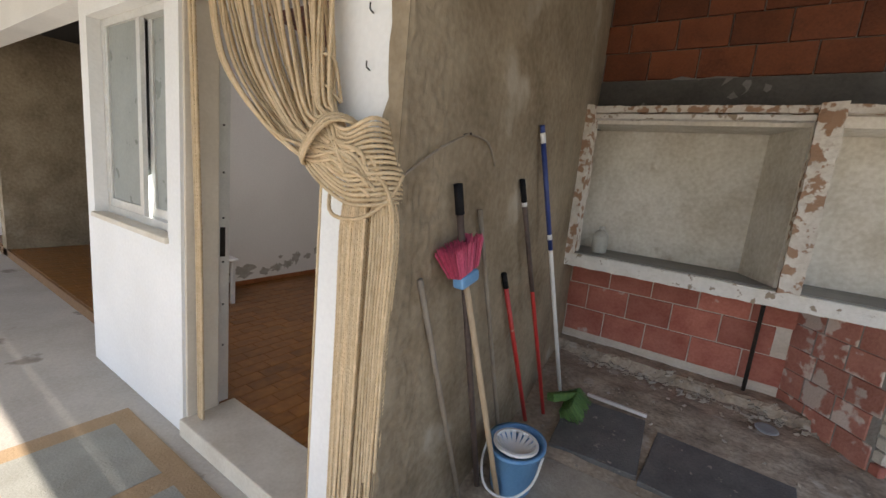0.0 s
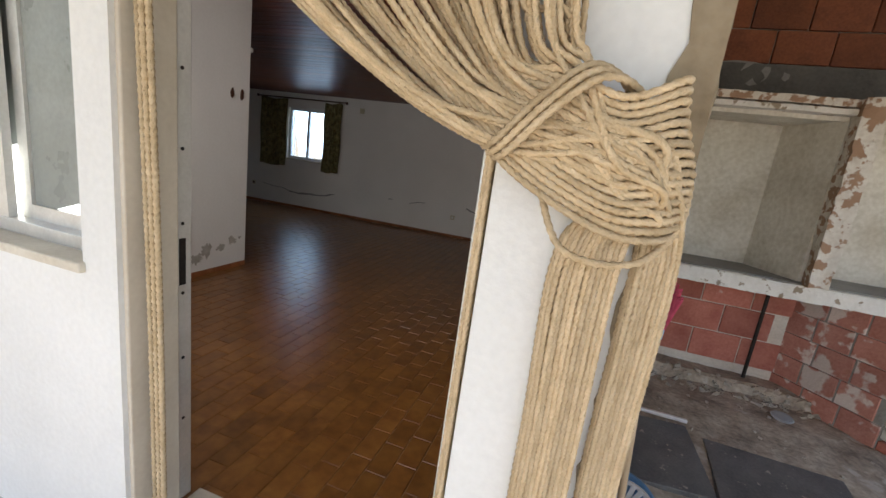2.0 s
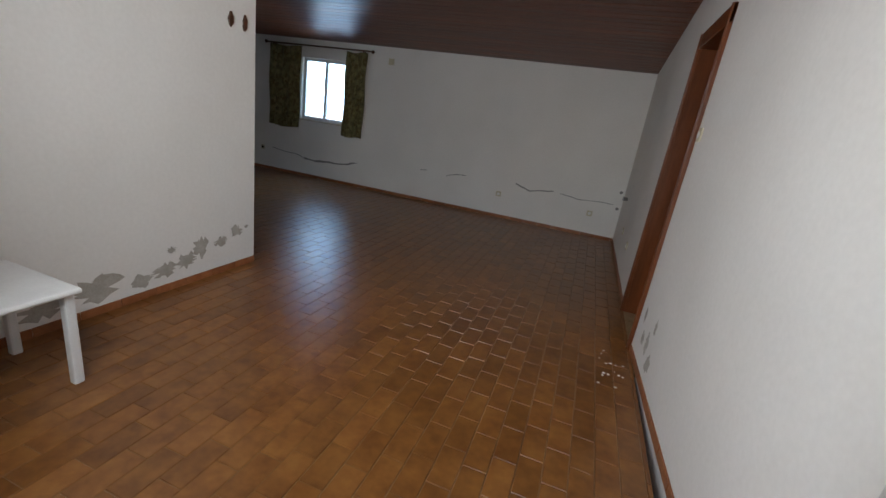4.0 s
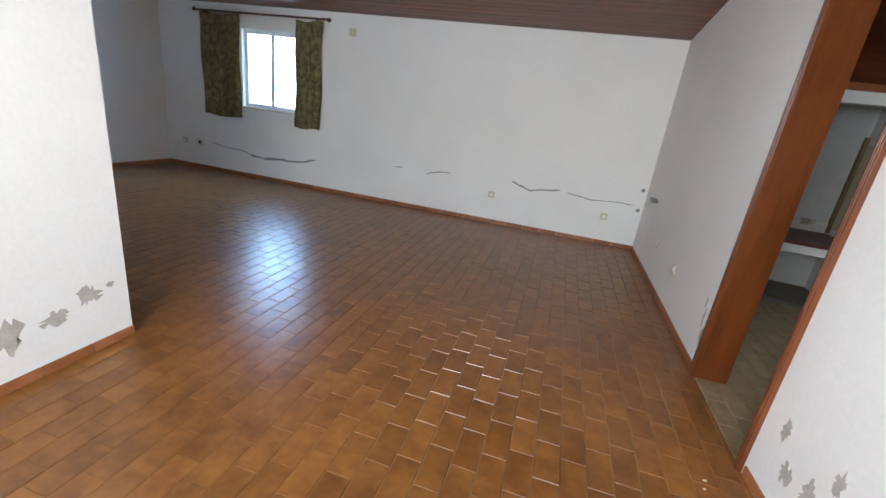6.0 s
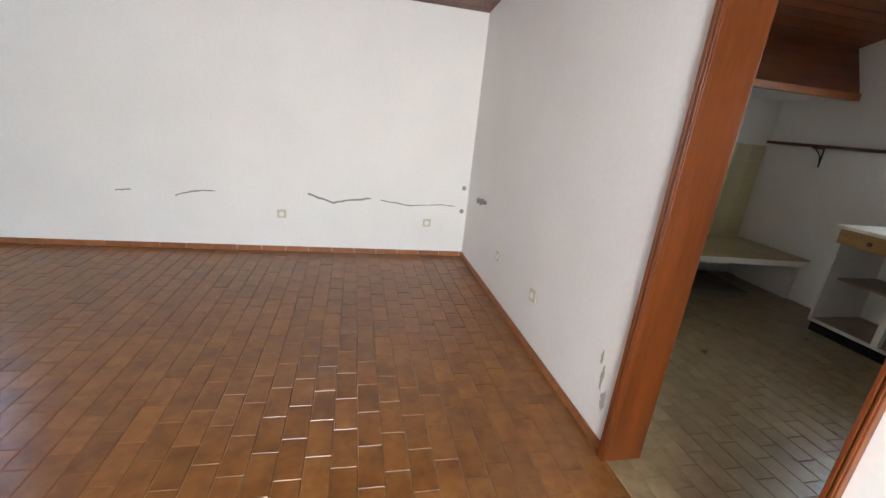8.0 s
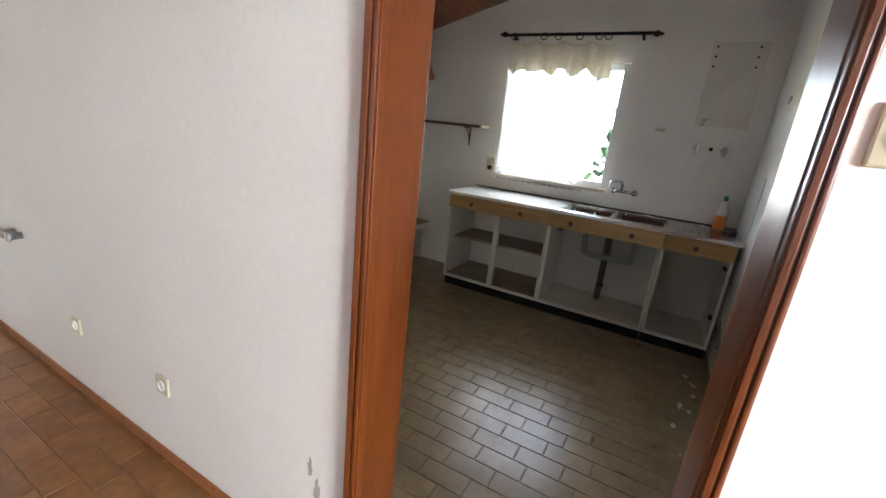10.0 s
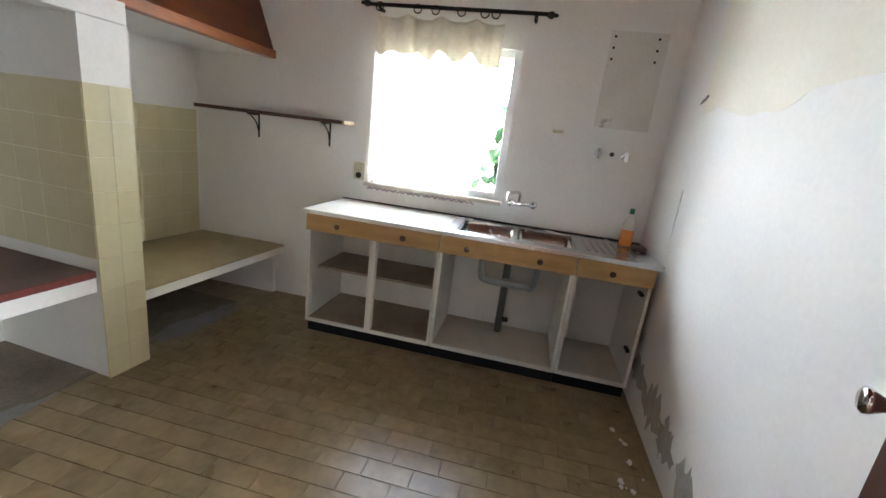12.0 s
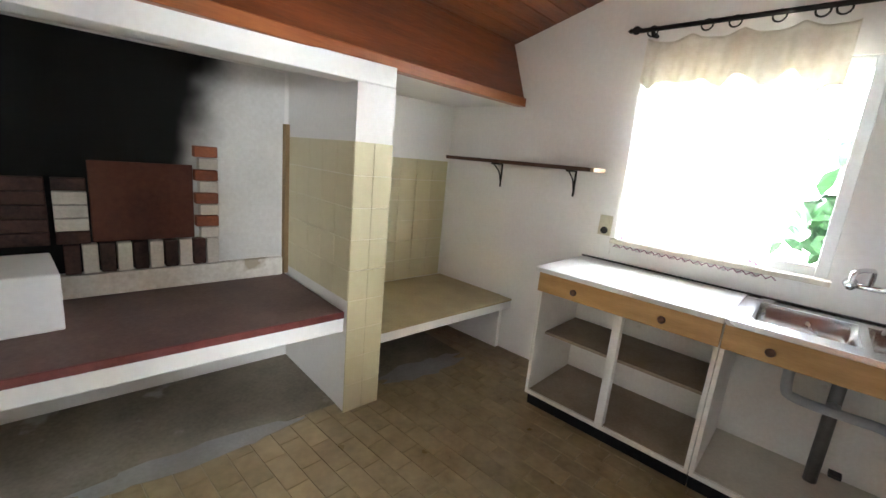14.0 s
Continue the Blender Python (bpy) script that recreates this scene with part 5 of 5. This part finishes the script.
lace = thing("lace_curtain", "sheer white lace curtain with embroidered hem", "curtain", (3.0, -2.2, 2.0))
smooth(part("cloth", grid_mesh(120, 20, sheer, 0.0), LACE, lace))
for k in range(4):
    u = 0.06 + 0.27 * k
    for j in range(9):
        yy = -1.745 - 0.80 * u + (pk.random() - 0.5) * 0.07
        zz = 1.03 + pk.random() * 0.09
        part("stitch", boxes((2.992, 2.995, yy - 0.007, yy + 0.007, zz - 0.005, zz + 0.005), bevel=0.001), EMBROIDERY, lace)
part("hem", tube([(2.996, -1.745 - 0.80 * k / 40, 0.982 + (0.010 if k % 2 else -0.006)) for k in range(41)], 0.0035, 5), EMBROIDERY, lace, "zigzag mauve hem")

# hearth, pillar, lintel and bench
HB = math.degrees(math.atan(-0.076))
hm = pose(0, -0.045, 0, 0, 0, HB)
hearth = thing("hearth", "white masonry hearth with an oxblood-edged platform", "fireplace", (1.0, -0.5, 0))
part("platform", boxes((0.20, 1.66, -0.80, -0.002, 0.485, 0.575), bevel=0.004, m=hm), WHITE, hearth, "white painted platform edge")
part("platform_top", boxes((0.20, 1.66, -0.79, -0.002, 0.577, 0.592), m=hm), PLATFORM_TOP, hearth, "dusty dark red cement top")
part("platform_edge", boxes((0.20, 1.66, -0.805, -0.79, 0.560, 0.594), bevel=0.003, m=hm), RED_EDGE, hearth, "worn oxblood edge")
part("pillar", boxes((1.68, 1.895, -0.80, -0.64, 1.447, 1.72), (1.685, 1.89, -0.795, -0.64, 0.001, 1.447), m=hm), WHITE, hearth)
part("side_wall", boxes((1.685, 1.84, -0.64, -0.002, 0.001, 1.81), m=hm), WHITE, hearth)
part("lintel", boxes((0.19, 1.895, -0.80, -0.66, 1.722, 1.818), bevel=0.004, m=hm), WHITE, hearth)
tiles = []
for k in range(9):
    z0 = 0.002 + k * 0.161
    part("tile", boxes((1.678, 1.788, -0.802, -0.795, z0, z0 + 0.159), bevel=0.001, segments=1, m=hm), WALLTILE, hearth)
    part("tile", boxes((1.789, 1.898, -0.802, -0.795, z0, z0 + 0.159), bevel=0.001, segments=1, m=hm), WALLTILE, hearth)
    part("tile", boxes((1.891, 1.898, -0.794, -0.64, z0, z0 + 0.159), bevel=0.001, segments=1, m=hm), WALLTILE, hearth)
    if z0 > 0.55:
        for j in range(5):
            part("tile", boxes((1.676, 1.684, -0.794 + 0.159 * j, -0.637 + 0.159 * j if j < 4 else -0.01, z0, z0 + 0.159), bevel=0.001, segments=1, m=hm), WALLTILE, hearth)
part("corner_strip", boxes((1.650, 1.675, -0.05, -0.004, 0.60, 1.52), m=hm), mat("smoked_wood_strip", (0.17, 0.105, 0.045), (0.28, 0.18, 0.08), 8, 0.6, 0.1, 60, stretch=(3, 3, 0.5)), hearth, "smoke-browned wooden corner strip")
bench = thing("masonry_bench", "low tiled masonry bench with a white edge", "bench", (2.45, -0.6, 0.4))
part("slab", boxes((1.90, 3.10, -0.775, -0.002, 0.345, 0.40), bevel=0.003, m=hm), WHITE, bench)
part("top", boxes((1.90, 3.10, -0.778, -0.002, 0.402, 0.416), bevel=0.002, m=hm), BENCH_TOP, bench, "dusty ochre tiled top")
part("support", boxes((3.0, 3.035, -0.98, -0.40, 0.001, 0.33)), WHITE, bench)
for k in range(6):
    for j in range(7):
        z0 = 0.42 + k * 0.161
        part("tile", boxes((1.90 + 0.161 * j, min(2.059 + 0.161 * j, 3.055), -0.008, -0.002, z0, z0 + 0.159), bevel=0.001, segments=1, m=hm), WALLTILE, bench)
structure("floor_cement", boxes((0.20, 1.69, -0.70, -0.002, -0.004, 0.006), (1.90, 2.75, -0.62, -0.002, -0.004, 0.006), m=hm), EARTHY, "bare grey cement under the hearth", "floor")
for k, (x, y, rx, ry) in enumerate(((1.0, -0.72, 0.45, 0.07), (2.35, -0.66, 0.38, 0.10))):
    solid("cement_smear", blob(ragged(x, y, rx, ry, 26, 0.5, k), 0.0015, lambda u, v, d: hm @ Vector((u, v, 0.0062 + d))), GREY_CEMENT, "thin grey cement smear on the tiles", "patch", "cement smears")
# brick fire opening on the rear wall
fire = thing("brick_fireplace", "sooty red and white brick fire opening", "fireplace", (0.95, -0.1, 0.7))
for k in range(10):
    m_ = BRICK_WHITE if k % 2 else BRICK_SOOTY
    part("brick", boxes((0.62 + 0.066 * k, 0.678 + 0.066 * k, -0.06, -0.004, 0.715, 0.855), bevel=0.003, segments=1, m=hm), m_, fire)
for k in range(8):
    m_ = BRICK if k % 2 else BRICK_WHITE
    part("brick", boxes((1.165 + (0.0 if k % 2 else 0.02), 1.275, -0.06, -0.004, 0.862 + 0.062 * k, 0.919 + 0.062 * k), bevel=0.003, segments=1, m=hm), m_, fire)
for k in range(5):
    part("brick", boxes((0.60, 0.72, -0.06, -0.004, 0.862 + 0.062 * k, 0.919 + 0.062 * k), bevel=0.003, segments=1, m=hm), BRICK_WHITE if k in (1, 2, 3) else BRICK_SOOTY, fire)
    part("brick", boxes((0.24, 0.58, -0.06, -0.004, 0.862 + 0.062 * k, 0.919 + 0.062 * k), bevel=0.003, segments=1, m=hm), BRICK_SOOTY, fire)
part("fire_back", boxes((0.73, 1.16, -0.03, -0.004, 0.86, 1.25), bevel=0.004, m=hm), mat("scorched_clay", (0.07, 0.022, 0.013), (0.13, 0.045, 0.027), 4, 0.9, 0.3, 40), fire, "scorched red clay back")
part("top_plate", boxes((1.10, 1.29, -0.075, -0.004, 1.362, 1.374)), IRON, fire, "thin dark plate")
part("ledge", boxes((0.20, 1.64, -0.045, -0.003, 0.592, 0.705), bevel=0.004, m=hm), SHELF_PLASTER, fire, "stained plaster ledge")
so_ = [(0.19, 0.71), (1.66, 0.71), (1.66, 1.81), (0.19, 1.81)]
solid("soot_stain", blob(so_, 0.002, lambda u, v, d: hm @ Vector((u, -0.0005 - d, v))), SOOT_FADE, "black soot stain above the fire opening", "soot stain")
solid("soot_stain", boxes((0.182, 0.186, -0.75, -0.06, 0.60, 2.23)), SOOT_AND_SHADE, "black soot on the hearth's side wall", "soot stain")
solid("hearth_block", boxes((0.20, 0.57, -0.53, -0.14, 0.593, 0.83), bevel=0.008), WHITE, "white plastered block on the hearth platform", "block")

# boarded hood and beam over the hearth
hood = thing("wooden_hood", "dark boarded hood with a varnished beam", "hood", (1.6, -0.9, 1.8))
bm = bmesh.new()
for (y0, z0), (y1, z1) in (((-0.935, 1.87), (-0.80, 2.235)),):
    vs = [bm.verts.new(p) for p in ((0.18, y0, z0), (3.037, y0, z0), (3.037, y1, z1), (0.18, y1, z1), (0.18, y0 + 0.03, z0), (3.037, y0 + 0.03, z0), (3.037, y1 + 0.03, z1), (0.18, y1 + 0.03, z1))]
    for f in ((3, 2, 1, 0), (4, 5, 6, 7), (0, 1, 5, 4), (1, 2, 6, 5), (2, 3, 7, 6), (3, 0, 4, 7)):
        bm.faces.new([vs[i] for i in f])
part("boarding", bm, DARKWOOD, hood)
part("beam", boxes((0.18, 3.038, -0.955, -0.89, 1.812, 1.87), bevel=0.005), BEAMWOOD, hood, "varnished red-brown beam")
part("soffit", boxes((0.18, 3.037, -0.89, -0.05, 1.822, 1.83)), WHITE, hood)

# front wall of the kitchen
rc = random.Random(31)
low_edge = [(0.30 + 0.09 * k, 1.66 + 0.03 * math.sin(k * 0.6) + rc.uniform(-0.012, 0.012)) for k in range(26)]
solid("cream_paint", blob([(2.55, 3.0), (0.30, 3.0)] + low_edge, 0.0012, lambda u, v, d: Vector((u, -3.7092 + d, v))), mat("faded_cream_paint", (0.74, 0.69, 0.57), (0.82, 0.785, 0.68), 1.6, 0.75, 0.12, 45), "faded cream paint on the upper kitchen wall", "paint")
solid("pipe_ring", lathe([(0.022, 0), (0.022, 0.06), (0.027, 0.062), (0.027, 0.075), (0.019, 0.075), (0.017, 0.002), (0.001, 0.002)], 18, pose(1.075, -3.709, 1.50, -90, 0, 0)), PLASTIC, "ivory plastic pipe stub in the white wall", "pipe stub")
solid("wall_screw", tube([(2.60, -3.709, 1.735), (2.50, -3.70, 1.76)], 0.006, 6, 60, 0.4, 0.006), ALU_DARK, "twisted metal hook on the white wall", "hook")
peel_patches("peeled_wall_patch", [(2.75, 0.18, 0.10, 0.12), (2.45, 0.22, 0.16, 0.09), (2.15, 0.20, 0.14, 0.12), (1.9, 0.18, 0.10, 0.10), (1.65, 0.16, 0.10, 0.11), (1.45, 0.14, 0.08, 0.09)], lambda u, v, d: Vector((u, -3.709 + d, v)), "grey plaster where damp paint has peeled")
for k in range(14):
    x, y = pk.uniform(1.3, 2.2), pk.uniform(-3.68, -3.45)
    s = pk.uniform(0.006, 0.022)
    solid("plaster_flake", blob(ragged(x, y, s, s * 0.7, 8, 0.7, k), 0.004, lambda u, v, d: Vector((u, v, 0.001 + d))), WHITE, "fallen flake of white plaster on the tiles", "flake", "plaster flakes")
for k in range(16):
    y, x = pk.uniform(-3.95, -3.5), pk.uniform(-0.22, -0.04)
    s = pk.uniform(0.003, 0.012)
    solid("paint_flake", blob(ragged(x, y, s, s * 0.7, 8, 0.7, k), 0.003, lambda u, v, d: Vector((u, v, 0.001 + d))), WHITE, "fallen flake of white paint on the floor", "flake", "paint flakes")
structure("trim_backsplash", boxes((3.036, 3.0395, -3.708, -2.745, 0.90, 1.275), (3.036, 3.0395, -1.71, -1.0, 0.90, 1.275), (2.52, 3.03, -3.7095, -3.706, 0.88, 1.285)), WHITE, "slightly raised painted splashback", "splashback")

# plant outside the kitchen window
plant = thing("fig_tree", "small green broad-leaved tree outside the window", "tree", (3.55, -2.66, -0.3))
smooth(part("trunk", tube([(3.55, -2.70, -0.3), (3.54, -2.68, 0.6), (3.56, -2.70, 1.2), (3.55, -2.66, 1.6)], 0.016, 8, step=0.08), BARK, plant))
bm = bmesh.new()
for k in range(120):
    c = Vector((3.55 + pk.gauss(0, 0.06), -2.72 + pk.gauss(0, 0.09), 1.22 + pk.gauss(0, 0.24)))
    m2 = Matrix.Translation(c) @ pose(0, 0, 0, pk.uniform(-70, 70), pk.uniform(-70, 70), pk.uniform(0, 360))
    s = pk.uniform(0.06, 0.12)
    vs = [bm.verts.new(m2 @ Vector(p)) for p in ((-s, 0, 0), (-s * 0.4, s * 0.5, 0.01), (s * 0.4, s * 0.45, 0.01), (s, 0, -0.02), (s * 0.4, -s * 0.45, 0.01), (-s * 0.4, -s * 0.5, 0.01))]
    bm.faces.new(vs)
part("crown", bm, LEAF, plant)


# ---------------- tiles and bricks ----------------
def lay_tiles(floor, x0, x1, y0, y1, near, material, along_y=True, skip=None):
    """Running-bond tiles 0.10 x 0.205 m: those in the stretch near are objects, the rest one joined part."""
    w, l, gap = 0.1035, 0.2085, 0.0026
    rt = random.Random(21)
    share = {}
    rest, count = bmesh.new(), 0
    a0, a1, b0, b1 = (x0, x1, y0, y1) if along_y else (y0, y1, x0, x1)
    for i in range(int((a1 - a0) / w) + 1):
        off = (0.0, 0.5, 0.18, 0.68)[i % 4] * l
        for j in range(-1, int((b1 - b0) / l) + 1):
            a, b = a0 + i * w, b0 + j * l + off
            lo, hi = max(b, b0), min(b + l, b1)
            e = min(a + w, a1)
            if hi - lo < 0.03 or e - a < 0.02:
                continue
            dims = (a + gap / 2, e - gap / 2, lo + gap / 2, hi - gap / 2) if along_y else (lo + gap / 2, hi - gap / 2, a + gap / 2, e - gap / 2)
            cx, cy = (dims[0] + dims[1]) / 2, (dims[2] + dims[3]) / 2
            if skip and skip(cx, cy):
                continue
            hx, hy = (dims[1] - dims[0]) / 2, (dims[3] - dims[2]) / 2
            lift = rt.uniform(-0.0006, 0.0006)
            is_near = near[0] < cx < near[1] and near[2] < cy < near[3] and count < 300
            key = (round(hx, 3), round(hy, 3))
            if is_near:
                if key not in share:
                    share[key] = mesh_of("tile", chamfered(hx, hy), material)
                o = new("tile", share[key])
                o.parent = floor
                o.matrix_basis = pose(cx, cy, lift, rt.uniform(-0.25, 0.25), rt.uniform(-0.25, 0.25), 0)
                count += 1
            else:
                chamfered(hx, hy, rest, pose(cx, cy, lift, rt.uniform(-0.25, 0.25), rt.uniform(-0.25, 0.25), 0))
    r = part("tiles", rest, material, floor)
    tagged(r, "", "", "", "stuff")


def chamfered(hx, hy, bm=None, m=None):
    bm = bm or bmesh.new()
    c = 0.0022
    lows = [(-hx, -hy, -0.0025), (hx, -hy, -0.0025), (hx, hy, -0.0025), (-hx, hy, -0.0025)]
    tops = [(-hx + c, -hy + c, 0.001), (hx - c, -hy + c, 0.001), (hx - c, hy - c, 0.001), (-hx + c, hy - c, 0.001)]
    a = [bm.verts.new(m @ Vector(p) if m is not None else p) for p in lows]
    b = [bm.verts.new(m @ Vector(p) if m is not None else p) for p in tops]
    bm.faces.new(b)
    for k in range(4):
        bm.faces.new((a[k], a[(k + 1) % 4], b[(k + 1) % 4], b[k]))
    return bm


lay_tiles(bpy.data.objects["floor"], -6.75, 0.0, -6.18, 0.0, (-1.9, 0.0, -4.4, -1.0), TILE)
lay_tiles(bpy.data.objects["floor_kitchen"], 0.0, 3.04, -3.71, -0.15, (0.4, 2.4, -3.2, -0.9), KTILE)


def course_bricks(wall, x0, x1, z0, rows, h, l, y, material, name="brick"):
    me = mesh_of("brick", boxes((-l / 2 + 0.004, l / 2 - 0.004, -0.012, 0.012, -h / 2 + 0.004, h / 2 - 0.004), bevel=0.003, segments=1), material)
    rr = random.Random(5)
    for r in range(rows):
        off = (r % 2) * l / 2
        k = 0
        while x0 + k * l - off < x1:
            cx = x0 + k * l - off + l / 2
            k += 1
            if cx + l / 2 > x1 + l * 0.6 or cx - l / 2 < x0 - l * 0.6:
                continue
            o = new("brick", me)
            o.parent = wall
            o.matrix_basis = pose(cx, y + rr.uniform(-0.003, 0.003), z0 + (r + 0.5) * h, 0, rr.uniform(-0.4, 0.4), 0)


bw = bpy.data.objects["wall_alcove_brick"]
course_bricks(bw, 0.37, 3.5, 2.215, 5, 0.195, 0.305, -3.957, BRICK)
part("mortar_bed", boxes((0.36, 1.80, -3.9625, -3.9515, 0.20, 0.864)), mat("lime_mortar", (0.50, 0.44, 0.37), (0.66, 0.60, 0.52), 9, 0.95, 0.6, 60), bw, "pale lime mortar joints")
course_bricks(bw, 0.37, 1.75, 0.265, 3, 0.20, 0.30, -3.958, BRICK_DUSTY)
course_bricks(bw, 2.2, 3.5, 0.0, 5, 0.17, 0.30, -3.957, BRICK)
# brick pier under the shelf
sp = thing("brick_support", "hollow brick support under the masonry shelf", "support", (2.0, -4.2, 0.1))
pm = pose(1.79, -3.96, 0, 0, 0, 36)
me_w = mesh_of("brick", boxes((-0.055, 0.055, -0.095, 0.095, -0.073, 0.073), bevel=0.004, segments=1), mat("limewashed_brick", (0.40, 0.15, 0.11), (0.58, 0.28, 0.22), 6, 0.9, 0.6, 60, random_tint=0.15, spot=(0.70, 0.60, 0.54), spot_at=0.52, spot_scale=7))
for r in range(5):
    for k in range(3):
        o = new("brick", me_w)
        o.parent = sp
        o.matrix_basis = sp.matrix_basis.inverted() @ pm @ pose(0.06, -0.10 - 0.20 * k + (0.04 if r % 2 else 0), 0.12 + 0.15 * r + 0.073, 0, 0, 0)
part("mortar_core", boxes((0.012, 0.108, -0.60, 0.0, 0.05, 0.86), m=pm), MORTAR, sp)
for r in range(10):
    for c in range(2):
        part("brick_cell", boxes((0.012 + 0.05 * c, 0.055 + 0.05 * c, -0.655, -0.60, 0.125 + 0.073 * r, 0.185 + 0.073 * r), bevel=0.006, segments=1, m=pm), BRICK_WHITE if (r * 3 + c) % 7 else BRICK_DUSTY, sp)
